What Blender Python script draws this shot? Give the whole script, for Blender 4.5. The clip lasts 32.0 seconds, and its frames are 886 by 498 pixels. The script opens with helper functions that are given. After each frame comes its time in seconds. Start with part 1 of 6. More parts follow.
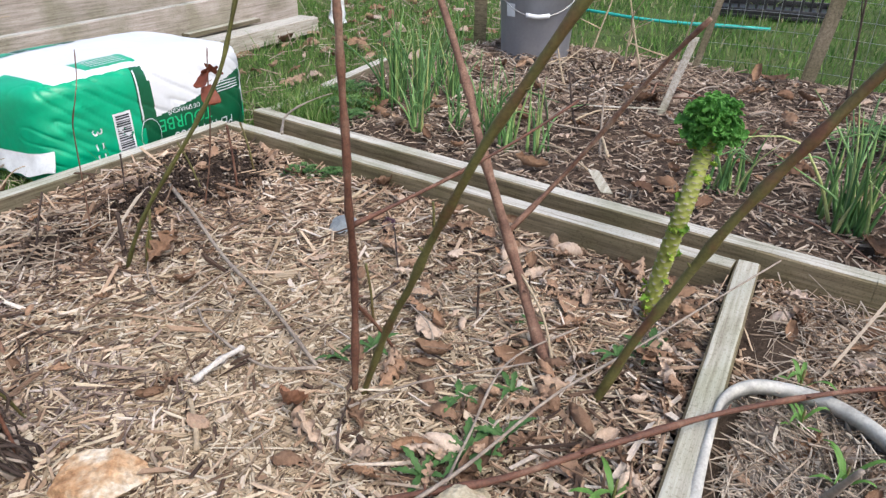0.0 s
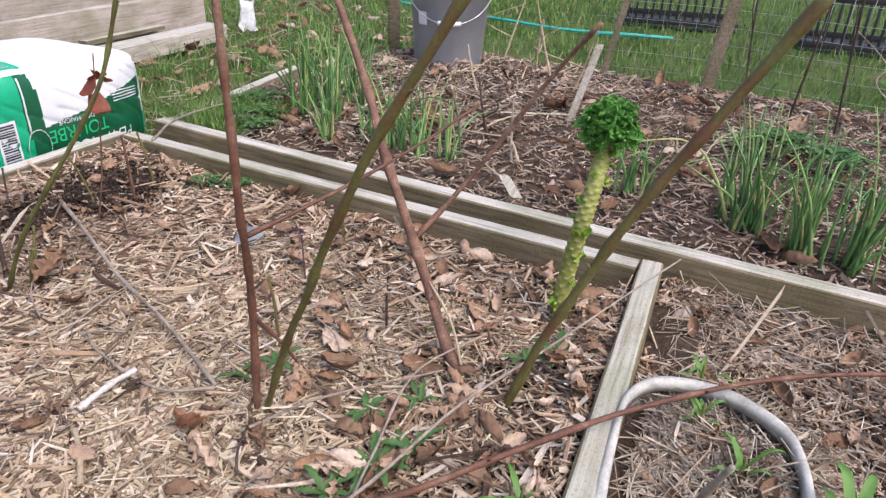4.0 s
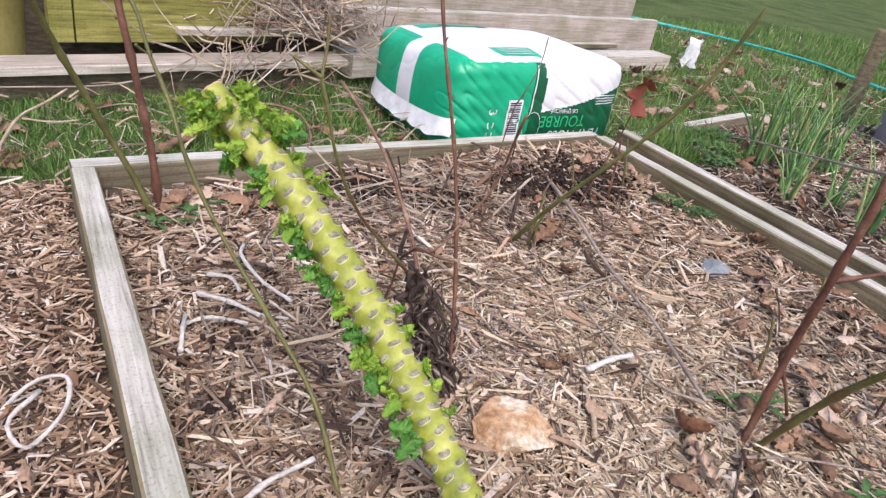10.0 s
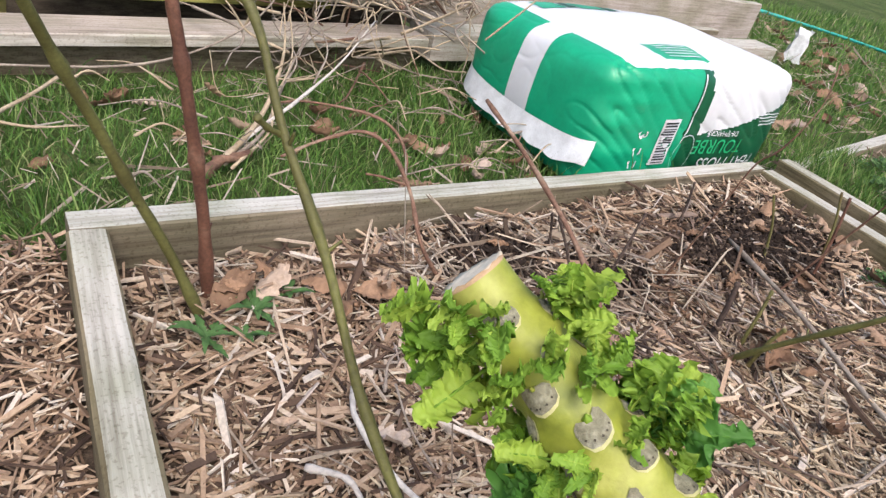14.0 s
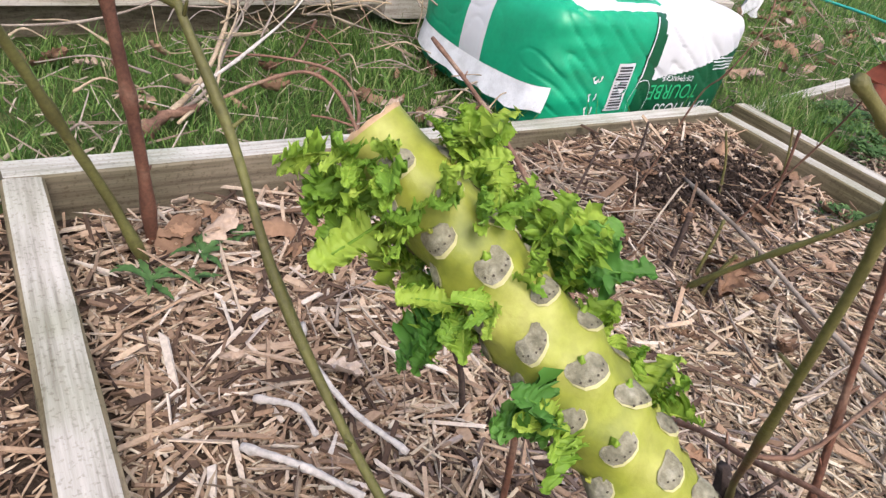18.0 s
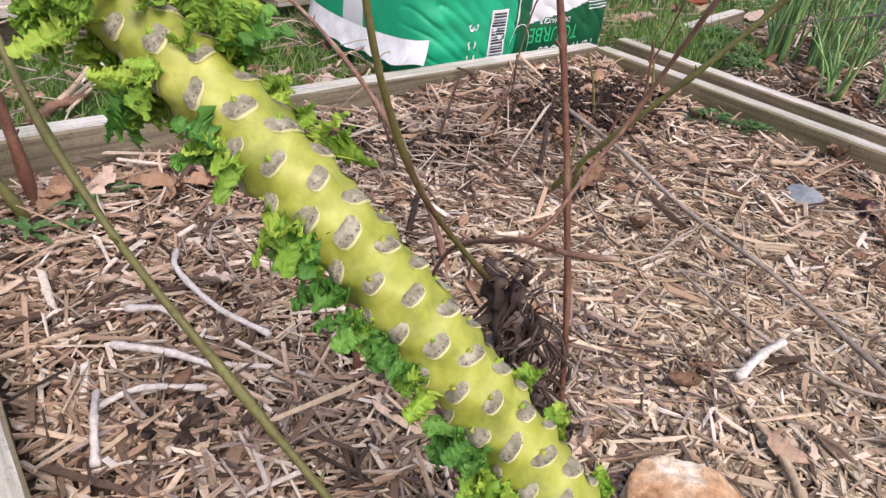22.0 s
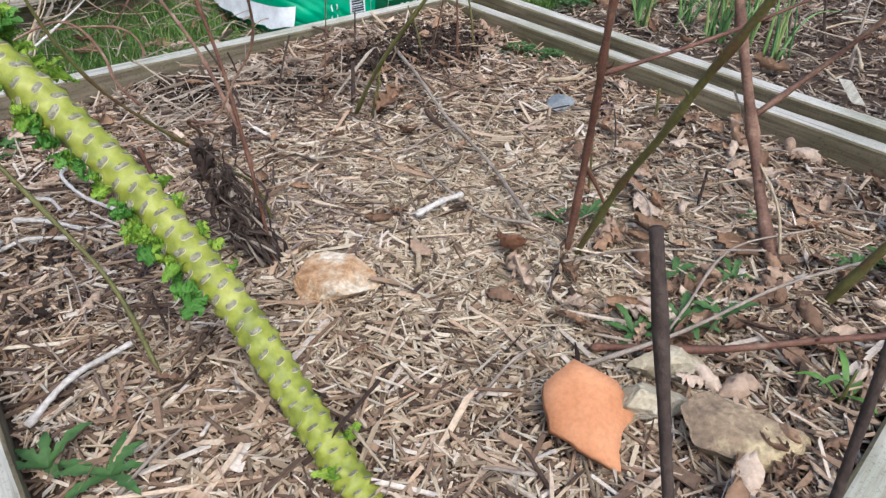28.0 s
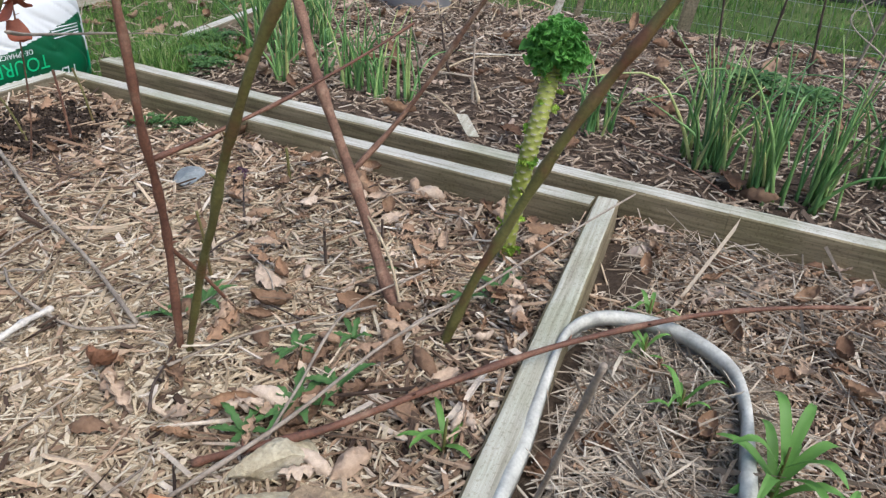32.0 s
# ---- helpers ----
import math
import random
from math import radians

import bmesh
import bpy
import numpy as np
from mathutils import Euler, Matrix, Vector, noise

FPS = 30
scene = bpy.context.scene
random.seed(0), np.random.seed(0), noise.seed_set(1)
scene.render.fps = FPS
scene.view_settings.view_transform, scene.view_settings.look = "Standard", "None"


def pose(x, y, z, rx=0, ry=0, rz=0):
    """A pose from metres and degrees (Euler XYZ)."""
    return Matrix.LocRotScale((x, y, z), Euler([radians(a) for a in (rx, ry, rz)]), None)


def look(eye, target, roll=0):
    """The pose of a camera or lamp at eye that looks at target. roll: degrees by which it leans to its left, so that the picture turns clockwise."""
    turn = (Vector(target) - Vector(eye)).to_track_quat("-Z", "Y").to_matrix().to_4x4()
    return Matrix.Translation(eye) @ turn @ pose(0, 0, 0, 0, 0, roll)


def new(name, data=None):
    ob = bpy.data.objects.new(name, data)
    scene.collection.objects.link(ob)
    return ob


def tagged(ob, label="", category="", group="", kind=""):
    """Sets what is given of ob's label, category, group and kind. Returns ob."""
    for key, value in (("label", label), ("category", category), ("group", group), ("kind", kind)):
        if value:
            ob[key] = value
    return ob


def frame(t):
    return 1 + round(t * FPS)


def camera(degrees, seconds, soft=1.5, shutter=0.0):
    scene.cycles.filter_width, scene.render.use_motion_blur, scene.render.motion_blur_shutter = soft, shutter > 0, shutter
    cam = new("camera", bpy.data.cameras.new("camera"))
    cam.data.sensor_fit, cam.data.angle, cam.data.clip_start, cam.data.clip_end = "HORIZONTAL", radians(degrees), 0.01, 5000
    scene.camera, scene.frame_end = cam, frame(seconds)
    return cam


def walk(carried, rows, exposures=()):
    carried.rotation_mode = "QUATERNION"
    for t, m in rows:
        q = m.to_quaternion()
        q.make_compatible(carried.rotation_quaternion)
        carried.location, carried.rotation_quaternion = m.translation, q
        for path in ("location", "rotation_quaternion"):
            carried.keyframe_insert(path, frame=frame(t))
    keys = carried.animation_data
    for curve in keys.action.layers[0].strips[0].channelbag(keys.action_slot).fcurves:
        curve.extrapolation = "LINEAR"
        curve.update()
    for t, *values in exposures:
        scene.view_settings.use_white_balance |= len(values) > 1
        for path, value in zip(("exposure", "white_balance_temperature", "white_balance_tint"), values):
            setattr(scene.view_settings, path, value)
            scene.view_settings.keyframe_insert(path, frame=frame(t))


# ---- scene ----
cam = camera(66.5, 32.0, soft=1.35)

PATH = [
    (0, (0.171, -0.044, 0.58), (1.613, 0.964, -0.371), 1.0),
    (0.5, (0.185, -0.048, 0.579), (1.651, 0.928, -0.369), 0.6),
    (1, (0.198, -0.054, 0.58), (1.686, 0.884, -0.371), 1.2),
    (1.5, (0.215, -0.061, 0.578), (1.735, 0.83, -0.367), 1.2),
    (2, (0.222, -0.063, 0.576), (1.773, 0.782, -0.364), 1.2),
    (2.5, (0.232, -0.07, 0.578), (1.799, 0.745, -0.362), 1.1),
    (4.5, (0.1830, -0.0573, 0.5694), (1.7397, 0.8036, -0.3445), 3.08),
    (5, (0.1652, -0.0493, 0.5690), (1.6967, 0.8592, -0.3414), 3.36),
    (5.5, (0.1454, -0.0302, 0.5630), (1.6528, 0.9236, -0.3413), 4.23),
    (6, (0.1321, -0.0137, 0.5614), (1.5891, 1.0088, -0.3505), 4.51),
    (6.5, (0.1148, -0.0075, 0.5602), (1.5298, 1.0724, -0.3518), 5.39),
    (7, (0.0994, 0.0044, 0.5596), (1.4683, 1.1424, -0.3519), 5.66),
    (7.5, (0.0847, 0.0154, 0.5593), (1.4117, 1.2017, -0.3529), 6.07),
    (8, (0.0657, 0.0294, 0.5533), (1.3520, 1.2623, -0.3554), 6.37),
    (8.5, (0.0376, 0.0456, 0.5457), (1.2742, 1.3268, -0.3650), 7.60),
    (9, (0.0082, 0.0647, 0.5395), (1.1877, 1.3972, -0.3733), 8.31),
    (9.5, (-0.0250, 0.0867, 0.5348), (1.0642, 1.4854, -0.3911), 9.67),
    (10, (-0.0491, 0.1262, 0.5367), (0.9573, 1.5803, -0.3974), 10.96),
    (10.5, (-0.0524, 0.1960, 0.5164), (0.8928, 1.6872, -0.4232), 11.98),
    (11, (-0.0475, 0.2734, 0.4987), (0.8369, 1.7733, -0.4852), 12.92),
    (11.5, (-0.0494, 0.3416, 0.5032), (0.7978, 1.8503, -0.5000), 12.43),
    (12, (-0.0495, 0.4284, 0.4838), (0.8292, 1.9189, -0.5194), 13.00),
    (12.5, (-0.0471, 0.5144, 0.4710), (0.8631, 1.9802, -0.5405), 14.26),
    (13, (-0.0408, 0.5663, 0.4551), (0.9023, 2.0060, -0.5636), 14.41),
    (13.5, (-0.0334, 0.6012, 0.4561), (0.9536, 2.0053, -0.5707), 14.70),
    (15.5, (-0.0164, 0.6939, 0.4454), (1.1009, 1.9766, -0.6064), 19.85),
    (16, (-0.0181, 0.6852, 0.4420), (1.1214, 1.9519, -0.6054), 20.58),
    (16.5, (-0.0176, 0.6607, 0.4421), (1.1264, 1.9236, -0.6049), 19.65),
    (17, (-0.0152, 0.6368, 0.4367), (1.1096, 1.9103, -0.6182), 17.57),
    (17.5, (-0.0138, 0.6147, 0.4292), (1.0864, 1.9060, -0.6301), 15.73),
    (18, (-0.0063, 0.5998, 0.4220), (1.0692, 1.9010, -0.6504), 14.74),
    (18.5, (0.0001, 0.5810, 0.4229), (1.0647, 1.8780, -0.6654), 14.01),
    (19, (0.0030, 0.5627, 0.4254), (1.0668, 1.8582, -0.6655), 12.94),
    (19.5, (0.0028, 0.5373, 0.4259), (1.0707, 1.8375, -0.6553), 11.67),
    (20, (0.0065, 0.5178, 0.4155), (1.0777, 1.8318, -0.6456), 9.90),
    (20.5, (0.0164, 0.4986, 0.3999), (1.1045, 1.8157, -0.6401), 9.26),
    (21, (0.0258, 0.4828, 0.3914), (1.1350, 1.7897, -0.6390), 8.65),
    (21.5, (0.0298, 0.4671, 0.3919), (1.1540, 1.7603, -0.6396), 8.08),
    (22, (0.0362, 0.4390, 0.3899), (1.1713, 1.7113, -0.6555), 7.42),
    (22.5, (0.0313, 0.4160, 0.3880), (1.1770, 1.6716, -0.6661), 7.01),
    (23, (0.0312, 0.3879, 0.3852), (1.1682, 1.6380, -0.6846), 6.23),
    (23.5, (0.0277, 0.3642, 0.3894), (1.1610, 1.6075, -0.6922), 5.90),
    (24, (0.0241, 0.3391, 0.3912), (1.1581, 1.5761, -0.6968), 5.51),
    (24.5, (0.0189, 0.3101, 0.4069), (1.1637, 1.5308, -0.6881), 4.88),
    (26.5, (0.0205, 0.0992, 0.4958), (1.0047, 1.3791, -0.6845), 5.90),
    (27, (0.0437, 0.0406, 0.4936), (0.9746, 1.3643, -0.6818), 3.93),
    (27.5, (0.0591, 0.0065, 0.4942), (1.0364, 1.3101, -0.6658), 3.60),
    (28, (0.0809, -0.0169, 0.5009), (1.1256, 1.2473, -0.6438), 1.80),
    (28.5, (0.0928, -0.0199, 0.5018), (1.2226, 1.1755, -0.6360), 2.87),
    (29, (0.1098, -0.0407, 0.5021), (1.2868, 1.1277, -0.6158), 2.20),
    (29.5, (0.1529, -0.0712, 0.4934), (1.3978, 1.0434, -0.6057), 1.24),
    (30, (0.1893, -0.0819, 0.4938), (1.5492, 0.9036, -0.5923), 2.18),
    (30.5, (0.2066, -0.0919, 0.5042), (1.6238, 0.8213, -0.5717), 1.78),
    (31, (0.2262, -0.0991, 0.5087), (1.6765, 0.7737, -0.5566), 1.24),
    (31.5, (0.2406, -0.1032, 0.5168), (1.7355, 0.7138, -0.5310), 2.50),
    (32, (0.2530, -0.1095, 0.5182), (1.7891, 0.6637, -0.5029), 2.79),
]
walk(cam, [(t, look(eye, target, roll)) for t, eye, target, roll in PATH], [(0, 0.700, 6200, 10), (2, 0.685, 6650, 13), (4.5, 0.780, 6200, 17), (9, 0.790, 6200, 19), (13, 0.730, 6400, 12), (19, 0.770, 6450, 16), (24, 0.720, 6450, 21), (26.5, 0.625, 5950, 9), (28, 0.585, 5900, 8), (32, 0.585, 6000, 6)])

# ---- world and light: a bright overcast sky, the sun behind thin cloud ----
world = bpy.data.worlds.new("overcast_sky")
scene.world = world
world.use_nodes = True
wn = world.node_tree.nodes
sky = wn.new("ShaderNodeTexSky")
sky.sky_type = "NISHITA"
sky.sun_disc = False
sky.sun_elevation = radians(52)
sky.sun_rotation = radians(200)
sky.air_density, sky.dust_density, sky.ozone_density = 1.0, 4.0, 0.6
wn["Background"].inputs["Strength"].default_value = 0.15
world.node_tree.links.new(sky.outputs[0], wn["Background"].inputs["Color"])
sun = new("sun", bpy.data.lights.new("sun", "SUN"))
sun.data.energy, sun.data.angle, sun.data.color = 1.5, radians(35), (1.0, 0.965, 0.92)
sun.matrix_world = look((-0.45, -1.6, 2.6), (0, 0, 0))

# ---- small geometry helpers ----
rng = np.random.default_rng(7)


class Geo:
    """Vertices, faces and the material slot of each face."""

    def __init__(self):
        self.v, self.f, self.m = [], [], []

    def add(self, verts, faces, mat=0):
        base = len(self.v)
        self.v.extend(tuple(float(c) for c in p) for p in verts)
        self.f.extend(tuple(i + base for i in face) for face in faces)
        self.m.extend([mat] * len(faces))
        return self

    def mesh(self, name, mats, smooth=True):
        me = bpy.data.meshes.new(name)
        me.from_pydata(self.v, [], self.f)
        for m in mats:
            me.materials.append(m)
        me.polygons.foreach_set("material_index", self.m)
        if smooth:
            me.polygons.foreach_set("use_smooth", [True] * len(me.polygons))
        me.update()
        return me


def part(name, geo, mats, parent=None, label="", smooth=True):
    """Links one mesh as a part under a thing, or as a thing of its own."""
    mats = mats if isinstance(mats, (list, tuple)) else [mats]
    me = geo.mesh(name, mats, smooth) if isinstance(geo, Geo) else geo
    ob = new(name, me)
    if parent is not None:
        ob.parent = parent
    return tagged(ob, label)


def thing(name, label, category, group="", at=(0, 0, 0), rz=0.0):
    ob = new(name)
    ob.empty_display_size = 0.05
    ob.matrix_basis = pose(*at, rz=rz)
    return tagged(ob, label, category, group)


def curve_points(ctrl, n):
    """Points along a smooth curve through ctrl (Catmull-Rom)."""
    c = np.array(ctrl, float)
    c = np.vstack([2 * c[0] - c[1], c, 2 * c[-1] - c[-2]])
    u = np.linspace(0, len(c) - 3 - 1e-6, n)
    i = u.astype(int)
    t = (u - i)[:, None]
    a, b, d, e = c[i], c[i + 1], c[i + 2], c[i + 3]
    return 0.5 * (2 * b + (d - a) * t + (2 * a - 5 * b + 4 * d - e) * t**2 + (3 * b - a - 3 * d + e) * t**3)


def frames_along(p):
    """A side and a second side for each point of a line."""
    tan = np.gradient(p, axis=0)
    tan /= np.linalg.norm(tan, axis=1)[:, None] + 1e-9
    ref = np.array([0.31, 0.9, 0.2]) if abs(tan[0] @ [0.31, 0.9, 0.2]) < 0.9 else np.array([1.0, 0, 0])
    side = np.cross(tan, ref)
    side /= np.linalg.norm(side, axis=1)[:, None] + 1e-9
    return tan, side, np.cross(tan, side)


def tube(geo, ctrl, r0, r1, n=24, ring=7, knots=0, rough=0.0, mat=0, seed=0):
    """A tapered round stem along ctrl, thicker at its knots, closed at both ends."""
    p = curve_points(ctrl, n)
    r = np.linspace(r0, r1, n)
    rs = np.random.default_rng(seed + 11)
    if knots:
        s = np.linspace(0, 1, n)
        for k in np.linspace(0.08, 0.95, knots) + rs.normal(0, 0.015, knots):
            r = r * (1 + 0.35 * np.exp(-(((s - k) * n / 1.2) ** 2)))
    _, a, b = frames_along(p)
    ang = np.linspace(0, 2 * np.pi, ring, endpoint=False)
    rr = r[:, None] * (1 + rough * rs.normal(0, 1, (n, ring)))
    v = p[:, None] + rr[..., None] * (np.cos(ang)[None, :, None] * a[:, None] + np.sin(ang)[None, :, None] * b[:, None])
    faces = [(i * ring + j, i * ring + (j + 1) % ring, (i + 1) * ring + (j + 1) % ring, (i + 1) * ring + j) for i in range(n - 1) for j in range(ring)]
    faces += [tuple(range(ring))[::-1], tuple((n - 1) * ring + j for j in range(ring))]
    geo.add(v.reshape(-1, 3), faces, mat)
    return p


def box(geo, lo, hi, bevel=0.003, mat=0, turn=0.0, origin=(0, 0), jitter=0.0):
    """A box with bevelled edges, turned about z by degrees round origin."""
    bm = bmesh.new()
    bmesh.ops.create_cube(bm, size=1.0)
    for vert in bm.verts:
        vert.co = Vector([lo[i] + (vert.co[i] + 0.5) * (hi[i] - lo[i]) for i in range(3)])
    if bevel:
        bmesh.ops.bevel(bm, geom=list(bm.edges), offset=bevel, segments=2, affect="EDGES", profile=0.6)
    c, s = math.cos(radians(turn)), math.sin(radians(turn))
    vs = []
    for vert in bm.verts:
        x, y = vert.co.x - origin[0], vert.co.y - origin[1]
        vs.append((origin[0] + c * x - s * y + random.gauss(0, jitter), origin[1] + s * x + c * y + random.gauss(0, jitter), vert.co.z + random.gauss(0, jitter)))
    bm.verts.index_update()
    geo.add(vs, [tuple(q.index for q in face.verts) for face in bm.faces], mat)
    bm.free()


def plank(p, q, z0, z1, width, side=1, cuts=26, seed=0, wear=0.0004):
    """A sawn board standing on edge from p to q on plan, its face on the line and its width to one side, edges worn."""
    p, q = np.array(p, float), np.array(q, float)
    along = (q - p) / np.linalg.norm(q - p)
    across = side * np.array([-along[1], along[0]])
    b = 0.003
    ring = [(0, z0), (width, z0), (width, z1 - b), (width - b, z1 - b * 0.2), (width - 2 * b, z1), (2 * b, z1), (b, z1 - b * 0.2), (0, z1 - b)]
    rs = np.random.default_rng(seed)
    geo, verts = Geo(), []
    for i in range(cuts + 1):
        c = p + (q - p) * i / cuts
        for w, z in ring:
            d = rs.normal(0, wear, 2)
            xy = c + across * (w + d[0])
            verts.append((xy[0], xy[1], z + d[1] * (0.7 if z > z0 + 0.01 else 0)))
    k = len(ring)
    faces = [(i * k + j, (i + 1) * k + j, (i + 1) * k + (j + 1) % k, i * k + (j + 1) % k) for i in range(cuts) for j in range(k)]
    faces += [tuple(range(k)), tuple(cuts * k + j for j in range(k))[::-1]]
    if side < 0:
        faces = [fc[::-1] for fc in faces]
    geo.add(verts, faces)
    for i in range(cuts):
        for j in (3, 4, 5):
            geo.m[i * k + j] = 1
    return geo


def scatter_chips(geo, xy, z, length, width, thick, tilt=0.25, seed=0, mat=0):
    """Split wood chips: flat shards with slanted ends, lying every way."""
    rs = np.random.default_rng(seed)
    n = len(xy)
    ln, wd, th = rs.lognormal(np.log(length), 0.45, n), rs.lognormal(np.log(width), 0.35, n), rs.lognormal(np.log(thick), 0.3, n)
    yaw, pit, rol = rs.uniform(0, 2 * np.pi, n), rs.normal(0, tilt, n), rs.normal(0, 0.36, n)
    u = np.array([[-1, -1], [1, -1], [1, 1], [-1, 1]], float) * 0.5
    top = np.repeat(u[None], n, 0)
    top[:, :, 0] += rs.uniform(-0.14, 0.14, (n, 4))
    top[:, :, 1] *= rs.uniform(0.45, 1.0, (n, 4))
    loc = np.zeros((n, 8, 3))
    loc[:, :4, :2], loc[:, 4:, :2] = top * 1.04, top
    loc[:, :4, 2], loc[:, 4:, 2] = -0.5, 0.5
    loc *= np.stack([ln, wd, th], 1)[:, None]
    loc[:, :, 2] += (loc[:, :, 0] / ln[:, None]) ** 2 * (rs.normal(0, 0.16, n) * ln)[:, None]
    cy, sy, cp, sp, cr, sr = np.cos(yaw), np.sin(yaw), np.cos(pit), np.sin(pit), np.cos(rol), np.sin(rol)
    x, y, zz = loc[..., 0], loc[..., 1], loc[..., 2]
    y, zz = cr[:, None] * y - sr[:, None] * zz, sr[:, None] * y + cr[:, None] * zz
    x, zz = cp[:, None] * x + sp[:, None] * zz, -sp[:, None] * x + cp[:, None] * zz
    wx, wy = cy[:, None] * x - sy[:, None] * y, sy[:, None] * x + cy[:, None] * y
    lift = np.abs(np.sin(pit)) * ln * 0.35 + rs.uniform(0, 1, n) ** 2 * 0.006
    v = np.stack([wx + xy[:, :1], wy + xy[:, 1:2], zz + (z + lift)[:, None]], -1).reshape(-1, 3)
    f = np.array([[4, 5, 6, 7], [0, 1, 5, 4], [1, 2, 6, 5], [2, 3, 7, 6], [3, 0, 4, 7]])
    faces = (np.arange(n)[:, None, None] * 8 + f[None]).reshape(-1, 4)
    base = len(geo.v)
    geo.v.extend(map(tuple, v.tolist()))
    geo.f.extend(map(tuple, (faces + base).tolist()))
    geo.m.extend([mat] * len(faces))


def scatter_blades(geo, xy, z, length, width, lean=0.35, droop=0.5, seed=0, mat=0, segs=3):
    """Grass blades: narrow tapering strips that bend over."""
    rs = np.random.default_rng(seed)
    n = len(xy)
    ln, wd = rs.lognormal(np.log(length), 0.35, n), rs.lognormal(np.log(width), 0.25, n)
    yaw, ben, face = rs.uniform(0, 2 * np.pi, n), np.abs(rs.normal(lean, 0.3, n)), rs.uniform(0, np.pi, n)
    rows = []
    pos = np.stack([xy[:, 0], xy[:, 1], z], -1)
    ang = ben * 0.5
    for k in range(segs + 1):
        w = wd * (1 - (k / segs) ** 1.6) * 0.5
        off = np.stack([np.cos(face + yaw) * w, np.sin(face + yaw) * w, 0 * w], -1)
        rows += [pos - off] if k == segs else [pos - off, pos + off]
        step = ln / segs
        pos = pos + np.stack([np.cos(yaw) * np.sin(ang), np.sin(yaw) * np.sin(ang), np.cos(ang)], -1) * step[:, None]
        ang = ang + ben * droop + 0.1
    k = 2 * segs + 1
    v = np.stack(rows, 1).reshape(-1, 3)
    base, quads, tris = len(geo.v), [], []
    idx = np.arange(n)[:, None] * k + base
    geo.v.extend(map(tuple, v.tolist()))
    for i in range(segs - 1):
        quads.append(idx + np.array([[2 * i, 2 * i + 1, 2 * i + 3, 2 * i + 2]]))
    tris.append(idx + np.array([[2 * segs - 2, 2 * segs - 1, 2 * segs]]))
    for some in quads + tris:
        geo.f.extend(map(tuple, some.tolist()))
        geo.m.extend([mat] * n)


# ---- materials ----
def material(name, rough=0.7, metal=0.0, spec=0.4):
    m = bpy.data.materials.new(name)
    m.use_nodes = True
    b = m.node_tree.nodes["Principled BSDF"]
    b.inputs["Roughness"].default_value = rough
    b.inputs["Metallic"].default_value = metal
    b.inputs["Specular IOR Level"].default_value = spec
    return m, m.node_tree.nodes, m.node_tree.links, b


def ramp(nodes, stops, mode="LINEAR"):
    r = nodes.new("ShaderNodeValToRGB")
    r.color_ramp.interpolation = mode
    while len(r.color_ramp.elements) < len(stops):
        r.color_ramp.elements.new(0.5)
    for e, (pos, col) in zip(r.color_ramp.elements, stops):
        e.position, e.color = pos, (*col, 1)
    return r


def noise_tex(nodes, links, scale, detail=4.0, stretch=None, rough=0.6, coords="Object", turn=0.0):
    co = nodes.new("ShaderNodeTexCoord")
    tex = nodes.new("ShaderNodeTexNoise")
    tex.inputs["Scale"].default_value, tex.inputs["Detail"].default_value, tex.inputs["Roughness"].default_value = scale, detail, rough
    if stretch:
        mp = nodes.new("ShaderNodeMapping")
        mp.inputs["Scale"].default_value = stretch
        turned = nodes.new("ShaderNodeMapping")
        turned.inputs["Rotation"].default_value = (0, 0, -radians(turn))
        links.new(co.outputs[coords], turned.inputs["Vector"])
        links.new(turned.outputs[0], mp.inputs["Vector"])
        links.new(mp.outputs[0], tex.inputs["Vector"])
    else:
        links.new(co.outputs[coords], tex.inputs["Vector"])
    return tex


def mixed(nodes, links, a, b, fac, mode="MIX"):
    mx = nodes.new("ShaderNodeMix")
    mx.data_type, mx.blend_type = "RGBA", mode
    for sock, val in ((mx.inputs[6], a), (mx.inputs[7], b), (mx.inputs[0], fac)):
        if hasattr(val, "is_output"):
            links.new(val, sock)
        elif isinstance(val, tuple):
            sock.default_value = (*val, 1)
        else:
            sock.default_value = val
    return mx.outputs[2]


def bumped(nodes, links, b, height, strength, distance=0.002):
    bp = nodes.new("ShaderNodeBump")
    bp.inputs["Strength"].default_value, bp.inputs["Distance"].default_value = strength, distance
    links.new(height, bp.inputs["Height"])
    links.new(bp.outputs[0], b.inputs["Normal"])


def two_scale(name, stops, scale, fine, rough=0.8, bump=0.4, stretch=None, dark=0.45, spec=0.3, metal=0.0, distance=0.002):
    """A surface with broad colour variation and fine grain, both in relief."""
    m, n, l, b = material(name, rough, metal, spec)
    big, small = noise_tex(n, l, scale, 4, stretch), noise_tex(n, l, fine, 6, stretch)
    r = ramp(n, stops)
    l.new(big.outputs[0], r.inputs[0])
    g = ramp(n, [(0.3, (dark, dark, dark)), (0.62, (1, 1, 1))])
    l.new(small.outputs[0], g.inputs[0])
    l.new(mixed(n, l, r.outputs[0], g.outputs[0], 0.85, "MULTIPLY"), b.inputs["Base Color"])
    bumped(n, l, b, small.outputs[0], bump, distance)
    return m


